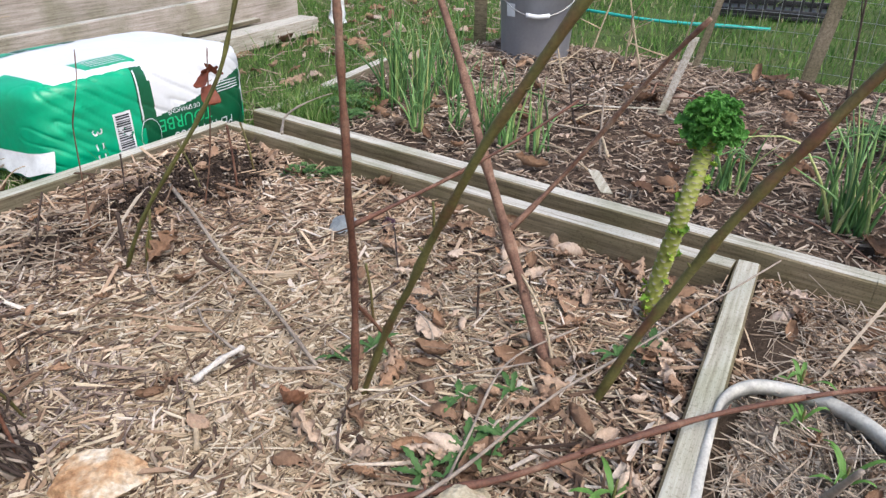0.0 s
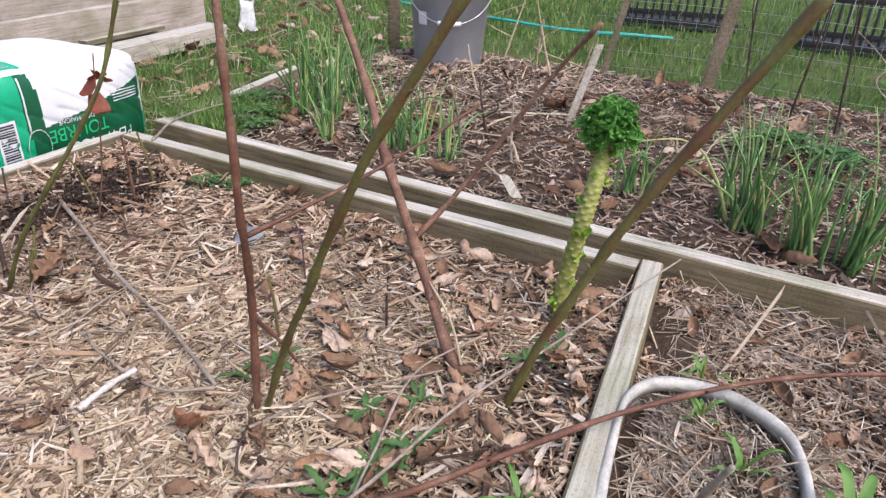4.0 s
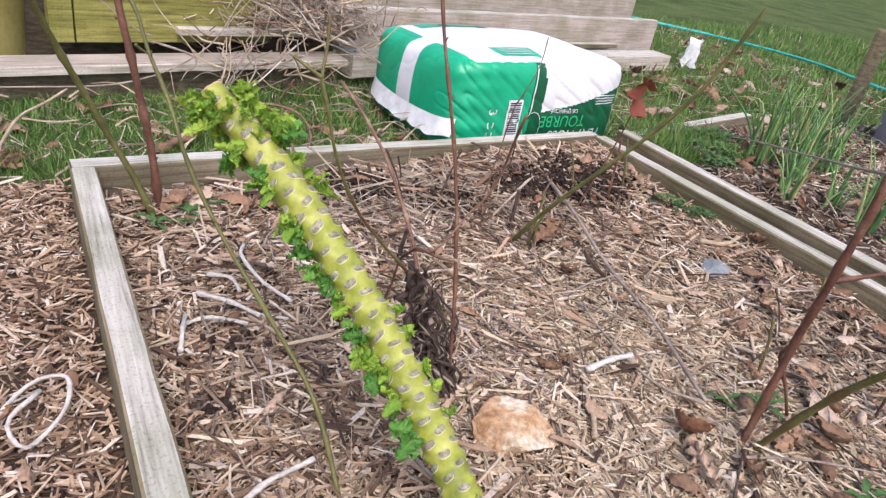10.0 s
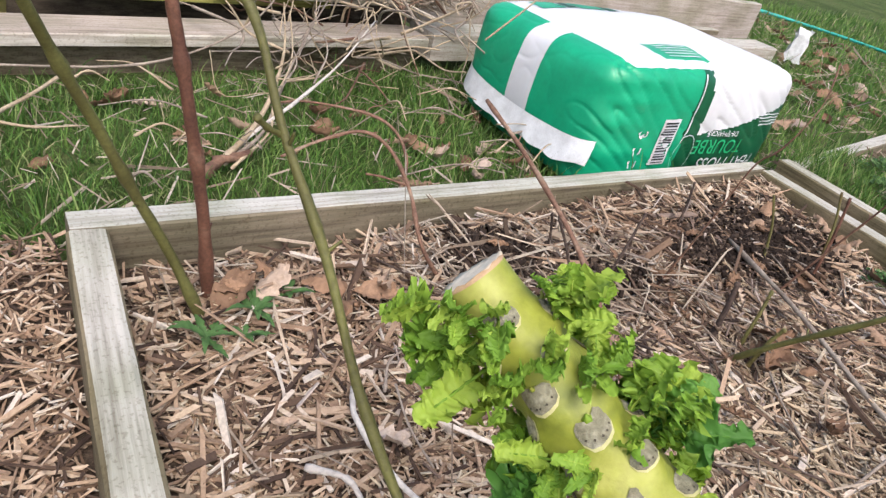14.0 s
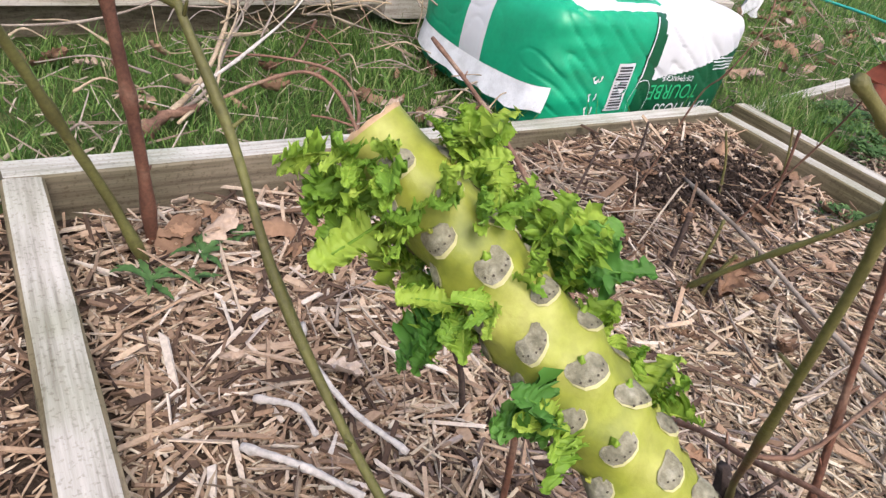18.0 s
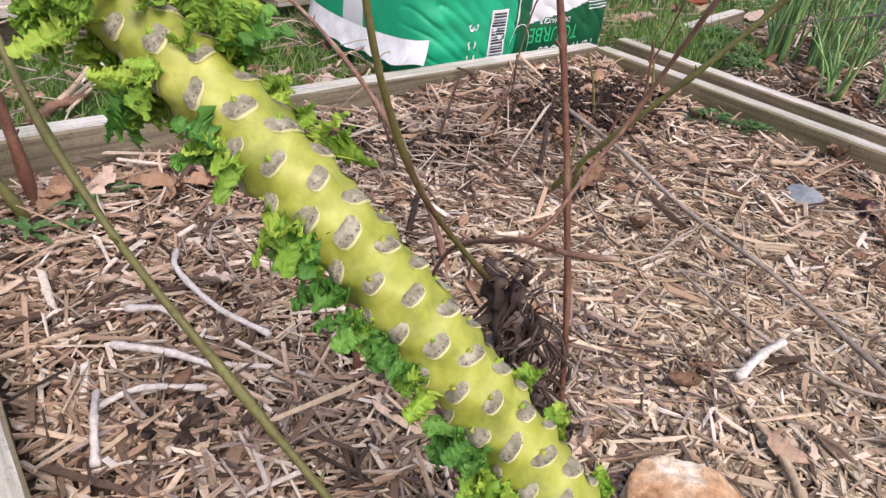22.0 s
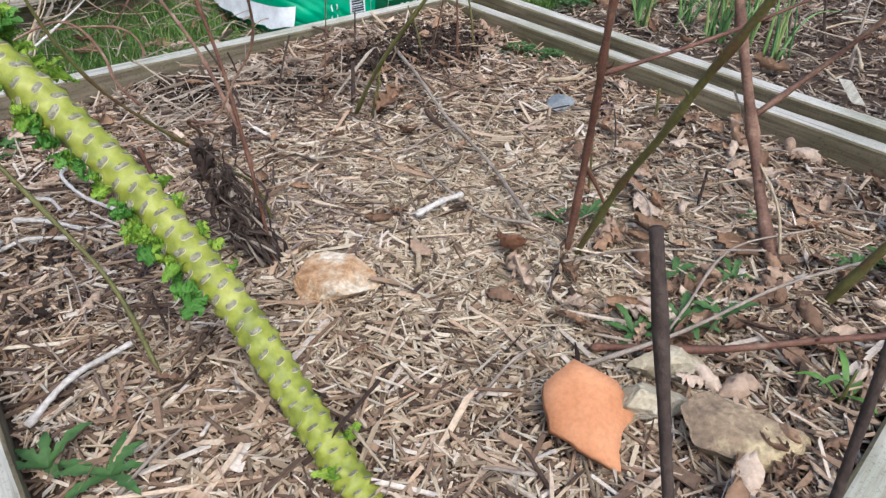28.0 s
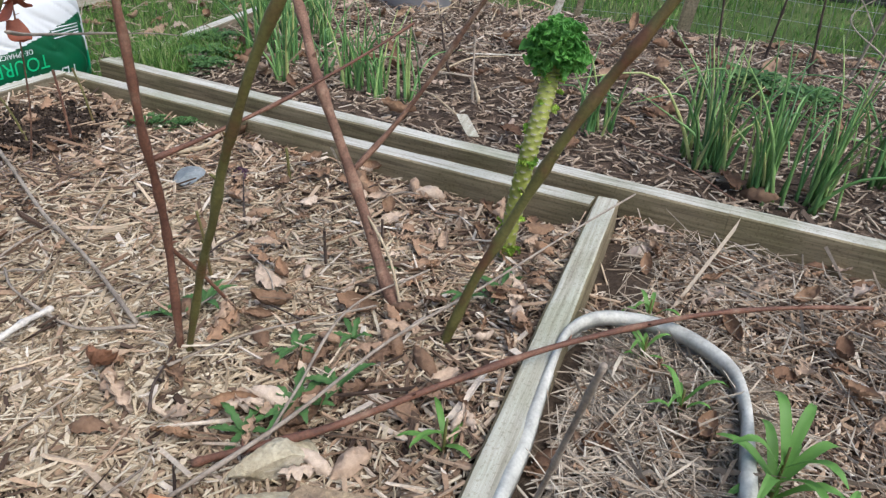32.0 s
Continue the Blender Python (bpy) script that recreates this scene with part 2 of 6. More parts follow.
def island_mat(name, stops, fine=220, rough=0.85, stretch=(1, 1, 1), spec=0.2, dark=0.6, through_light=0.0, patch=None):
    """Pieces that each take a colour of their own, with grain."""
    m, n, l, b = material(name, rough, 0, spec)
    ge = n.new("ShaderNodeNewGeometry")
    r = ramp(n, stops)
    l.new(ge.outputs["Random Per Island"], r.inputs[0])
    small = noise_tex(n, l, fine, 4, stretch)
    g = ramp(n, [(0.3, (dark, dark, dark)), (0.65, (1, 1, 1))])
    l.new(small.outputs[0], g.inputs[0])
    col = mixed(n, l, r.outputs[0], g.outputs[0], 0.8, "MULTIPLY")
    if patch:
        big = noise_tex(n, l, patch[0], 3)
        pr = ramp(n, patch[1])
        l.new(big.outputs[0], pr.inputs[0])
        col = mixed(n, l, col, pr.outputs[0], patch[2], "MULTIPLY")
    l.new(col, b.inputs["Base Color"])
    bumped(n, l, b, small.outputs[0], 0.3, 0.001)
    if through_light:
        tr = n.new("ShaderNodeBsdfTranslucent")
        mx = n.new("ShaderNodeMixShader")
        mx.inputs[0].default_value = through_light
        l.new(col, tr.inputs["Color"])
        l.new(b.outputs[0], mx.inputs[1])
        l.new(tr.outputs[0], mx.inputs[2])
        l.new(mx.outputs[0], n["Material Output"].inputs["Surface"])
    return m


def timber(name, light, mid, darkc, along, rough=0.85, turn=0.0):
    """Weathered sawn softwood: grain along one axis, checks and green-grey stain."""
    m, n, l, b = material(name, rough, 0, 0.2)
    st = {"x": (2.5, 60, 60), "y": (60, 2.5, 60)}[along]
    grain, blot = noise_tex(n, l, 2.2, 8, st, 0.65, turn=turn), noise_tex(n, l, 7, 3)
    speck = noise_tex(n, l, 240, 3)
    r = ramp(n, [(0.3, darkc), (0.46, mid), (0.62, light)])
    l.new(grain.outputs[0], r.inputs[0])
    s = ramp(n, [(0.35, (0.62, 0.66, 0.55)), (0.6, (1, 1, 1))])
    l.new(blot.outputs[0], s.inputs[0])
    col = mixed(n, l, r.outputs[0], s.outputs[0], 0.8, "MULTIPLY")
    k = ramp(n, [(0.36, (0.5, 0.47, 0.42)), (0.45, (1, 1, 1))])
    l.new(speck.outputs[0], k.inputs[0])
    l.new(mixed(n, l, col, k.outputs[0], 0.5, "MULTIPLY"), b.inputs["Base Color"])
    bumped(n, l, b, grain.outputs[0], 0.7, 0.002)
    return m


def plain(name, col, rough=0.5, spec=0.5, metal=0.0, vary=0.12, scale=30):
    lo = tuple(c * (1 - vary) for c in col)
    hi = tuple(min(1, c * (1 + vary)) for c in col)
    return two_scale(name, [(0.35, lo), (0.65, hi)], scale, scale * 9, rough, 0.08, None, 1 - vary, spec, metal, 0.001)


def per_object(name, stops, fine, rough, spec):
    m, n, l, b = material(name, rough, 0, spec)
    info = n.new("ShaderNodeObjectInfo")
    r = ramp(n, stops)
    l.new(info.outputs["Random"], r.inputs[0])
    tex = noise_tex(n, l, fine, 5)
    gk = ramp(n, [(0.3, (0.66, 0.64, 0.62)), (0.65, (1, 1, 1))])
    l.new(tex.outputs[0], gk.inputs[0])
    l.new(mixed(n, l, r.outputs[0], gk.outputs[0], 0.85, "MULTIPLY"), b.inputs["Base Color"])
    bumped(n, l, b, tex.outputs[0], 0.25, 0.008)
    return m


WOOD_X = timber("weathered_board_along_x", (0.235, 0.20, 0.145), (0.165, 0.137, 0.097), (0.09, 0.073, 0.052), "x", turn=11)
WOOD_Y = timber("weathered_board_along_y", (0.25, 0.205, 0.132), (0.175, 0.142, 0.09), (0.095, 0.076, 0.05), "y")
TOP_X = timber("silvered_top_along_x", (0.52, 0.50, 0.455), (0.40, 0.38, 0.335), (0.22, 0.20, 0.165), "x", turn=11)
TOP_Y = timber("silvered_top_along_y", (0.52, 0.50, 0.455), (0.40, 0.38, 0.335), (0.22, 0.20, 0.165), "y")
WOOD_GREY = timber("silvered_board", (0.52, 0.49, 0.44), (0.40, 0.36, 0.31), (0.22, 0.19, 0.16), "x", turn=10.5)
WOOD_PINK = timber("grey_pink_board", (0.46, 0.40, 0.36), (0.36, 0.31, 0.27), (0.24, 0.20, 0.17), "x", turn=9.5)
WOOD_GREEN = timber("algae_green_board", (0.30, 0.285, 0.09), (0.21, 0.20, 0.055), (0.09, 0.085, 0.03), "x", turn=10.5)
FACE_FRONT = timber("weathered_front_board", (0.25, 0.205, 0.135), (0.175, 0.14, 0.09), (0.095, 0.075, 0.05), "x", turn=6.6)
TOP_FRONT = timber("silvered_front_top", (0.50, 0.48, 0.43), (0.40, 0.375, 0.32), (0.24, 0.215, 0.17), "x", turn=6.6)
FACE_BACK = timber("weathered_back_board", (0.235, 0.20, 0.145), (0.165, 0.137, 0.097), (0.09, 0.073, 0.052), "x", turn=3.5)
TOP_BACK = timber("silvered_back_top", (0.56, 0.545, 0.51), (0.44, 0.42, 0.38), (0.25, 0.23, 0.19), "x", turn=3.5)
CHIPS = island_mat("wood_chips", [(0.0, (0.055, 0.036, 0.028)), (0.16, (0.125, 0.082, 0.058)), (0.36, (0.275, 0.182, 0.122)), (0.62, (0.455, 0.325, 0.222)), (0.84, (0.585, 0.46, 0.338)), (1.0, (0.70, 0.63, 0.55))], 260,
                   patch=(3.2, [(0.36, (0.55, 0.50, 0.48)), (0.55, (1, 1, 1))], 0.55))
CHIPS_PALE = island_mat("pale_shreds", [(0.0, (0.14, 0.10, 0.07)), (0.3, (0.33, 0.25, 0.165)), (0.7, (0.50, 0.405, 0.285)), (1.0, (0.62, 0.545, 0.43))], 320, dark=0.7)
DEBRIS = island_mat("bed_debris", [(0.0, (0.08, 0.057, 0.045)), (0.35, (0.20, 0.145, 0.108)), (0.65, (0.34, 0.255, 0.19)), (0.85, (0.46, 0.37, 0.28)), (1.0, (0.58, 0.51, 0.43))], 260)
STRAW = island_mat("dead_straw", [(0.0, (0.20, 0.15, 0.11)), (0.5, (0.38, 0.31, 0.24)), (1.0, (0.52, 0.46, 0.38))], 200)
SOIL = two_scale("dark_soil", [(0.3, (0.045, 0.032, 0.024)), (0.7, (0.14, 0.098, 0.072))], 18, 260, 0.95, 0.9, None, 0.4, 0.15, 0, 0.006)
LITTER = two_scale("mulch_floor", [(0.3, (0.045, 0.032, 0.024)), (0.7, (0.13, 0.094, 0.068))], 12, 240, 0.95, 0.9, None, 0.4, 0.15, 0, 0.005)
GRASS = island_mat("grass_blades", [(0.0, (0.05, 0.12, 0.024)), (0.4, (0.11, 0.23, 0.045)), (0.8, (0.19, 0.32, 0.075)), (0.93, (0.27, 0.33, 0.12)), (1.0, (0.48, 0.43, 0.28))], 90, 0.6, spec=0.3, through_light=0.25)
CHIVE = per_object("onion_leaves", [(0.0, (0.065, 0.16, 0.05)), (0.5, (0.13, 0.27, 0.085)), (0.82, (0.24, 0.39, 0.13)), (1.0, (0.45, 0.46, 0.19))], 60, 0.45, 0.4)
WEED = island_mat("weed_leaves", [(0.0, (0.04, 0.10, 0.028)), (0.6, (0.08, 0.17, 0.05)), (1.0, (0.14, 0.24, 0.085))], 120, 0.6, spec=0.3, through_light=0.2)
LEAF_DRY = island_mat("dry_leaves", [(0.0, (0.11, 0.06, 0.038)), (0.35, (0.20, 0.115, 0.07)), (0.65, (0.30, 0.185, 0.115)), (0.85, (0.40, 0.29, 0.21)), (1.0, (0.52, 0.42, 0.36))], 130, 0.75, spec=0.25, through_light=0.1)
LAWN = two_scale("lawn_ground", [(0.3, (0.05, 0.075, 0.022)), (0.55, (0.09, 0.13, 0.04)), (0.75, (0.15, 0.14, 0.07))], 3.0, 120, 0.95, 0.9, None, 0.4, 0.1, 0, 0.01)

# ---- ground ----
def bank(x, y):
    """Leaves and mulch heaped against the inside of the front board."""
    d = y - (-0.026 + 0.115 * x)
    return 0.036 * max(0.0, 1 - d / 0.085) ** 1.3 * min(1.0, max(0.0, (x - 0.1) / 0.3)) if d > 0 else 0.0


def mound(x, y):
    """The mulch of the bed: heaped along the front board, at the far corner and against the side board."""
    far = max(0.0, 1 - (1.27 + 0.06 * x - y) / 0.24) ** 1.2 * min(1.0, max(0.0, (x - 0.28) / 0.55)) * 0.043
    near_side = max(0.0, 1 - (1.18 - x) / 0.16) * 0.013 * min(1.0, max(0.0, (y - 0.15) / 0.3))
    return bank(x, y) + max(far, near_side)


def sheet(name, x0, x1, y0, y1, nx, ny, z, amp, mat, label, seed=0, freq=4.0, heap=None):
    geo = Geo()
    xs, ys = np.linspace(x0, x1, nx), np.linspace(y0, y1, ny)
    vs = [(x, y, z + amp * noise.noise(Vector((x * freq + seed, y * freq, 0.3))) + 0.4 * amp * noise.noise(Vector((x * freq * 4 + seed, y * freq * 4, 2.3))) + (heap(x, y) if heap else 0.0)) for y in ys for x in xs]
    geo.add(vs, [(j * nx + i, j * nx + i + 1, (j + 1) * nx + i + 1, (j + 1) * nx + i) for j in range(ny - 1) for i in range(nx - 1)])
    return tagged(part(name, geo, mat), label, "ground", kind="structure")


sheet("ground", -400, 400, -400, 400, 41, 41, -0.07, 0.0, LAWN, "mown spring lawn reaching away on all sides")
sheet("ground_lawn", -2.6, 7.0, 1.28, 6.5, 120, 70, -0.035, 0.014, LAWN, "uneven lawn behind the garden bed", 3, 2.0)
sheet("ground_lawn", 2.6, 8.0, -3.0, 1.28, 70, 60, -0.02, 0.014, LAWN, "lawn beyond the onion bed", 5, 2.0)
sheet("ground_path", -2.6, 0.01, -1.6, 1.30, 70, 70, -0.02, 0.012, LITTER, "mulched path beside the raised bed", 7)
sheet("ground_path", 0.0, 1.33, -1.6, 0.10, 50, 50, -0.02, 0.012, LITTER, "leaf-strewn path in front of the raised bed", 9)
sheet("soil", 0.02, 1.21, -0.01, 1.30, 90, 90, -0.010, 0.010, LITTER, "mulch and soil filling the raised bed", 11, 5, mound)
sheet("soil", 1.345, 2.72, -1.6, 1.42, 90, 110, 0.012, 0.022, SOIL, "dark crumbly soil of the onion bed", 13, 5)

# ---- raised beds of weathered boards ----
TOP = 0.046
bed = thing("raised_bed", "low raised garden bed of weathered grey-tan boards filled with wood chips", "raised bed")
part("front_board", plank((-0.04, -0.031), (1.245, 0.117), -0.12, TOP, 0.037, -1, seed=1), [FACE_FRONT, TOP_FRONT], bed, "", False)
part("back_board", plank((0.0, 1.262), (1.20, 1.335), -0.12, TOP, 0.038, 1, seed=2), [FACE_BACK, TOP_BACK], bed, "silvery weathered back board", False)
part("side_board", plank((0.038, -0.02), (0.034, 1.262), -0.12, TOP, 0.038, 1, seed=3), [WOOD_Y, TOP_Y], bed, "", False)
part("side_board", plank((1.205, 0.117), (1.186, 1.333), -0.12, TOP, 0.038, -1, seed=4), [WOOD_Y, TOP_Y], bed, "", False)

bed2 = thing("raised_bed", "second raised bed of thick weathered boards holding onion greens", "raised bed")
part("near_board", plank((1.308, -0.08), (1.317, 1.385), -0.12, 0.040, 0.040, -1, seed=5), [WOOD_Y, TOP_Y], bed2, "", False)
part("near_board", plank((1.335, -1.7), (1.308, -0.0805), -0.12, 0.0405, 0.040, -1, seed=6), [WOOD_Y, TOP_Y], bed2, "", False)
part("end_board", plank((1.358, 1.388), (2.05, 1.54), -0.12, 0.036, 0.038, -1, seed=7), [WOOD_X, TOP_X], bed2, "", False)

# ---- peat bale ----
GREEN = plain("bale_green_plastic", (0.004, 0.33, 0.165), 0.38, 0.5, 0, 0.1, 14)
DKGREEN = plain("bale_dark_green_print", (0.004, 0.085, 0.035), 0.4, 0.5, 0, 0.1, 14)
WHITE = plain("bale_white_plastic", (0.63, 0.64, 0.665), 0.42, 0.5, 0, 0.04, 10)
SILVER = plain("bale_seam_film", (0.62, 0.64, 0.66), 0.35, 0.5, 0, 0.12, 40)
INK = plain("black_print", (0.03, 0.035, 0.04), 0.5, 0.4, 0, 0.1, 40)
BL, BW, BH = 0.575, 0.41, 0.240


def bale_point(x, y, z, out=0.0):
    """Maps the unit box to the bulging, creased bale; x along its front, y away, z up; out lifts off the surface."""
    c = np.array([x, y, z], float) * 2 - 1
    p = 9.0
    r = (np.abs(c) ** p).sum() ** (1 / p)
    m = np.abs(c).max()
    s = c * (m / max(r, 1e-6))
    bulge = 1 + 0.05 * (1 - c[1] ** 2) * (1 - c[2] ** 2) * abs(c[0]) ** 3
    q = np.array([s[0] * bulge, s[1] * (1 + 0.045 * (1 - c[0] ** 2) * (1 - c[2] ** 2)), s[2] * (1 + 0.10 * (1 - c[0] ** 2) * (1 - c[1] ** 2) - 0.05 * c[1])])
    pos = np.array([(q[0] + 1) * BL / 2, (q[1] + 1) * BW / 2, (q[2] + 1) * BH / 2])
    edge = math.exp(-((x - 0.05) / 0.16) ** 2)
    v = Vector((pos[0] * 9, pos[1] * 14, pos[2] * 34))
    fold = abs(noise.noise(Vector((pos[0] * 16 + pos[2] * 20, pos[1] * 16, pos[2] * 7))))
    near_front = math.exp(-(y / 0.10) ** 2)
    wr = 0.005 * edge * near_front * noise.noise(v) + 0.0012 * noise.noise(Vector(pos) * 22) + 0.006 * noise.noise(Vector(pos) * 5) - 0.004 * near_front * math.exp(-fold * 16) - 0.0012 * math.exp(-fold * 22)
    n = np.sign(c) * np.abs(c) ** 9
    n = n / (np.linalg.norm(n) + 1e-9)
    return pos + n * (wr + out)


def bale_colour(face, a, b):
    if face == "front":
        if a < 0.405 - 0.015 * b:
            return 1
        if b < 0.46 + 0.28 * (a - 0.40) / 0.6 + 0.02 * math.sin(a * 7):
            return 2
        return 2 if a < 0.475 - 0.02 * b else 0
    if face == "left":
        return 0 if 0.43 < a < 0.58 and b > 0.30 else 1
    if face == "top":
        if 0.24 < a < 0.46 and 0.07 < b < 0.24:
            return 1
        if a < 0.06:
            return 0 if 0.42 < b < 0.57 else 1
        return 0
    if face == "right":
        return 1 if b < 0.35 else 0
    return 1


bale = thing("peat_bale", "plastic-wrapped bale of peat moss, green and white, lying on the lawn", "peat bale", at=(0.788, 1.398, -0.035), rz=4.0)
geo = Geo()
N = 84
for face in ("front", "left", "top", "right", "back"):
    vs = []
    for j in range(N + 1):
        for i in range(N + 1):
            a, b = i / N, j / N
            vs.append(bale_point(*{"front": (a, 0, b), "back": (1 - a, 1, b), "left": (0, 1 - a, b), "right": (1, a, b), "top": (a, b, 1)}[face]))
    base = len(geo.v)
    geo.v.extend(tuple(map(float, p)) for p in vs)
    for j in range(N):
        for i in range(N):
            k = base + j * (N + 1) + i
            geo.f.append((k, k + 1, k + N + 2, k + N + 1))
            geo.m.append(bale_colour(face, (i + 0.5) / N, (j + 0.5) / N))
wrap = part("wrapper", geo, [WHITE, GREEN, DKGREEN], bale).data
bm = bmesh.new()
bm.from_mesh(wrap)
bmesh.ops.remove_doubles(bm, verts=bm.verts, dist=0.0004)
bm.to_mesh(wrap)
bm.free()


def bale_patch(name, face, a0, a1, b0, b1, mat, out=0.0012, na=10, nb=6, parent=None, label=""):
    g, vs = Geo(), []
    for j in range(nb + 1):
        for i in range(na + 1):
            a, b = a0 + (a1 - a0) * i / na, b0 + (b1 - b0) * j / nb
            vs.append(bale_point(*{"front": (a, 0, b), "top": (a, b, 1), "left": (0, 1 - a, b)}[face], out=out))
    g.add(vs, [(j * (na + 1) + i, j * (na + 1) + i + 1, (j + 1) * (na + 1) + i + 1, (j + 1) * (na + 1) + i) for j in range(nb) for i in range(na)])
    return part(name, g, mat, parent or bale, label)


barcode = bale_patch("barcode_label", "front", 0.270, 0.350, 0.26, 0.62, WHITE, label="white label with black barcode")
for k in range(15):
    y = 0.275 + k * 0.022
    bale_patch("bar", "front", 0.279, 0.341, y, y + (0.014 if k % 3 else 0.008), INK, 0.002, 4, 1, barcode)
bale_patch("print_stripe", "front", 0.398, 0.405, 0.48, 0.96, WHITE, 0.0015, 2, 12)
for k, (a, w) in enumerate(((0.05, 0.10), (0.16, 0.04), (0.21, 0.12), (0.345, 0.05))):
    bale_patch("print_block", "top", 0.08 + a * 1.1, 0.08 + (a + w) * 1.1, 0.74, 0.86, DKGREEN if k % 2 else GREEN, 0.0015, 6, 3)
for k in range(4):
    bale_patch("print_line", "front", 0.79, 0.94, 0.640 - 0.028 * k, 0.649 - 0.028 * k, WHITE, 0.0015, 6, 1)
for k in range(5):
    bale_patch("print_line", "top", 0.27, 0.43, 0.095 + 0.028 * k, 0.102 + 0.028 * k, WHITE, 0.002, 6, 1)


def bale_text(words, a, b, size, turned=True, mat=None, squash=1.0, vertical=False):
    """Printed words that follow the front of the bale; the bale lies upside down, so the print is turned over."""
    cu = bpy.data.curves.new("print", "FONT")
    cu.body, cu.size, cu.align_x, cu.align_y = words, 1.0, "CENTER", "CENTER"
    tmp = bpy.data.objects.new("print", cu)
    scene.collection.objects.link(tmp)
    me = bpy.data.meshes.new_from_object(tmp.evaluated_get(bpy.context.evaluated_depsgraph_get()))
    bpy.data.objects.remove(tmp)
    for v in me.vertices:
        x, y = v.co.x * size * squash, v.co.y * size
        if turned:
            x, y = -x, -y
        if vertical:
            x, y = -y, x
        v.co = Vector(bale_point(a + x / BL, 0, b + y / BH, out=0.002))
    me.materials.append(mat or WHITE)
    return part("print", me, mat or WHITE, bale, "printed lettering")


TEXTGREEN = plain("bale_bright_print", (0.02, 0.42, 0.17), 0.4, 0.5, 0, 0.05, 14)
bale_text("TOURBE", 0.605, 0.395, 0.042, mat=TEXTGREEN, squash=0.98)
bale_text("DE SPHAIGNE", 0.60, 0.50, 0.015)
bale_text("PEAT MOSS", 0.70, 0.235, 0.042, squash=0.9)
bale_text("3", 0.195, 0.50, 0.036, True, vertical=True)
for k in range(2):
    bale_patch("print_line", "front", 0.180, 0.186, 0.34 - 0.10 * k, 0.40 - 0.10 * k, WHITE, 0.0015, 2, 4)
    bale_patch("print_line", "front", 0.205, 0.211, 0.34 - 0.10 * k, 0.40 - 0.10 * k, WHITE, 0.0015, 2, 4)
g = Geo()
for k in range(15):
    a, b = k / 15 * 2 * math.pi, (k + 1) / 15 * 2 * math.pi
    quad = []
    for ang, rad in ((a, 0.0385), (b, 0.0385), (b, 0.040), (a, 0.040)):
        quad.append(bale_point(0.425 + rad * 0.7 * math.cos(ang) / BL, 0, 0.33 + rad * 1.0 * math.sin(ang) / BH, out=0.0022))
    g.add(quad, [(0, 1, 2, 3)])
part("print_emblem", g, WHITE, bale)
g = Geo()
rows = []
for i in range(41):
    a = i / 40
    wob = 0.006 * noise.noise(Vector((a * 9, 0, 0)))
    p0 = bale_point(0, a * 1.0, 0.42 - 0.05 * math.sin(a * 3.1), out=0.001)
    rows += [p0, p0 + np.array([-0.003, -0.002, -0.012]), p0 + np.array([-0.008 - wob, -0.004, -0.030 + wob * 0.4]), p0 + np.array([-0.013 + wob, -0.006, -0.044 + wob])]
g.add(rows, [(i * 4 + j, i * 4 + j + 1, (i + 1) * 4 + j + 1, (i + 1) * 4 + j) for i in range(40) for j in range(3)])
part("seam_flap", g, SILVER, bale, "crimped silver-white sealed seam")

# ---- timber edging behind ----
# near-black wood: the shade of the gap behind the edging, put into colour
BOARD_DARK = timber("gap_shade_board", (0.10, 0.08, 0.06), (0.06, 0.045, 0.035), (0.03, 0.024, 0.02), "x")
BOARD_MID = timber("weathered_brown_board", (0.22, 0.18, 0.13), (0.15, 0.12, 0.085), (0.08, 0.06, 0.045), "x")
back = thing("timber_edging", "old stacked timber edging of a further bed, silvered and stained", "timber edging")
part("sill_board", plank((-1.6, 1.50), (0.76, 1.955), 0.030, 0.050, 0.095, 1, seed=21), [WOOD_GREY, WOOD_PINK], back, "", False)
part("under_board", plank((-1.6, 1.545), (0.75, 2.0), -0.07, 0.028, 0.06, 1, seed=26), [BOARD_MID, BOARD_MID], back, "", False)
part("sill_board", plank((0.79, 1.985), (2.40, 2.215), -0.01, 0.052, 0.10, 1, seed=22), [WOOD_GREY, TOP_X], back, "", False)
part("upper_board", plank((0.80, 2.125), (2.46, 2.40), 0.03, 0.165, 0.04, 1, seed=23), [WOOD_PINK, TOP_X], back, "", False)
part("packing_strip", plank((1.75, 2.235), (2.15, 2.30), 0.054, 0.070, 0.04, 1, seed=28), [WOOD_X, TOP_X], back, "", False)
part("upper_board", plank((0.065, 1.965), (0.56, 2.06), 0.064, 0.26, 0.03, 1, seed=24), [WOOD_GREEN, TOP_X], back, "board stained yellow-green with algae", False)
part("upper_board", plank((0.010, 1.955), (0.060, 1.964), 0.064, 0.26, 0.03, 1, seed=29), [WOOD_GREEN, TOP_X], back, "board stained yellow-green with algae", False)
# added board; its colour stands for the shaded gap between the boards
part("gap_backing", plank((-0.10, 2.01), (0.80, 2.17), -0.02, 0.20, 0.03, 1, seed=31), [BOARD_DARK, BOARD_DARK], back, "near-black board added to darken the gap behind", False)
part("ledge_board", plank((0.30, 1.985), (0.80, 2.06), 0.088, 0.106, 0.065, 1, seed=25), [WOOD_GREY, TOP_X], back, "", False)
part("rear_board", plank((0.40, 2.62), (2.9, 3.0), 0.02, 0.20, 0.05, 1, seed=27), [WOOD_PINK, TOP_X], back, "", False)

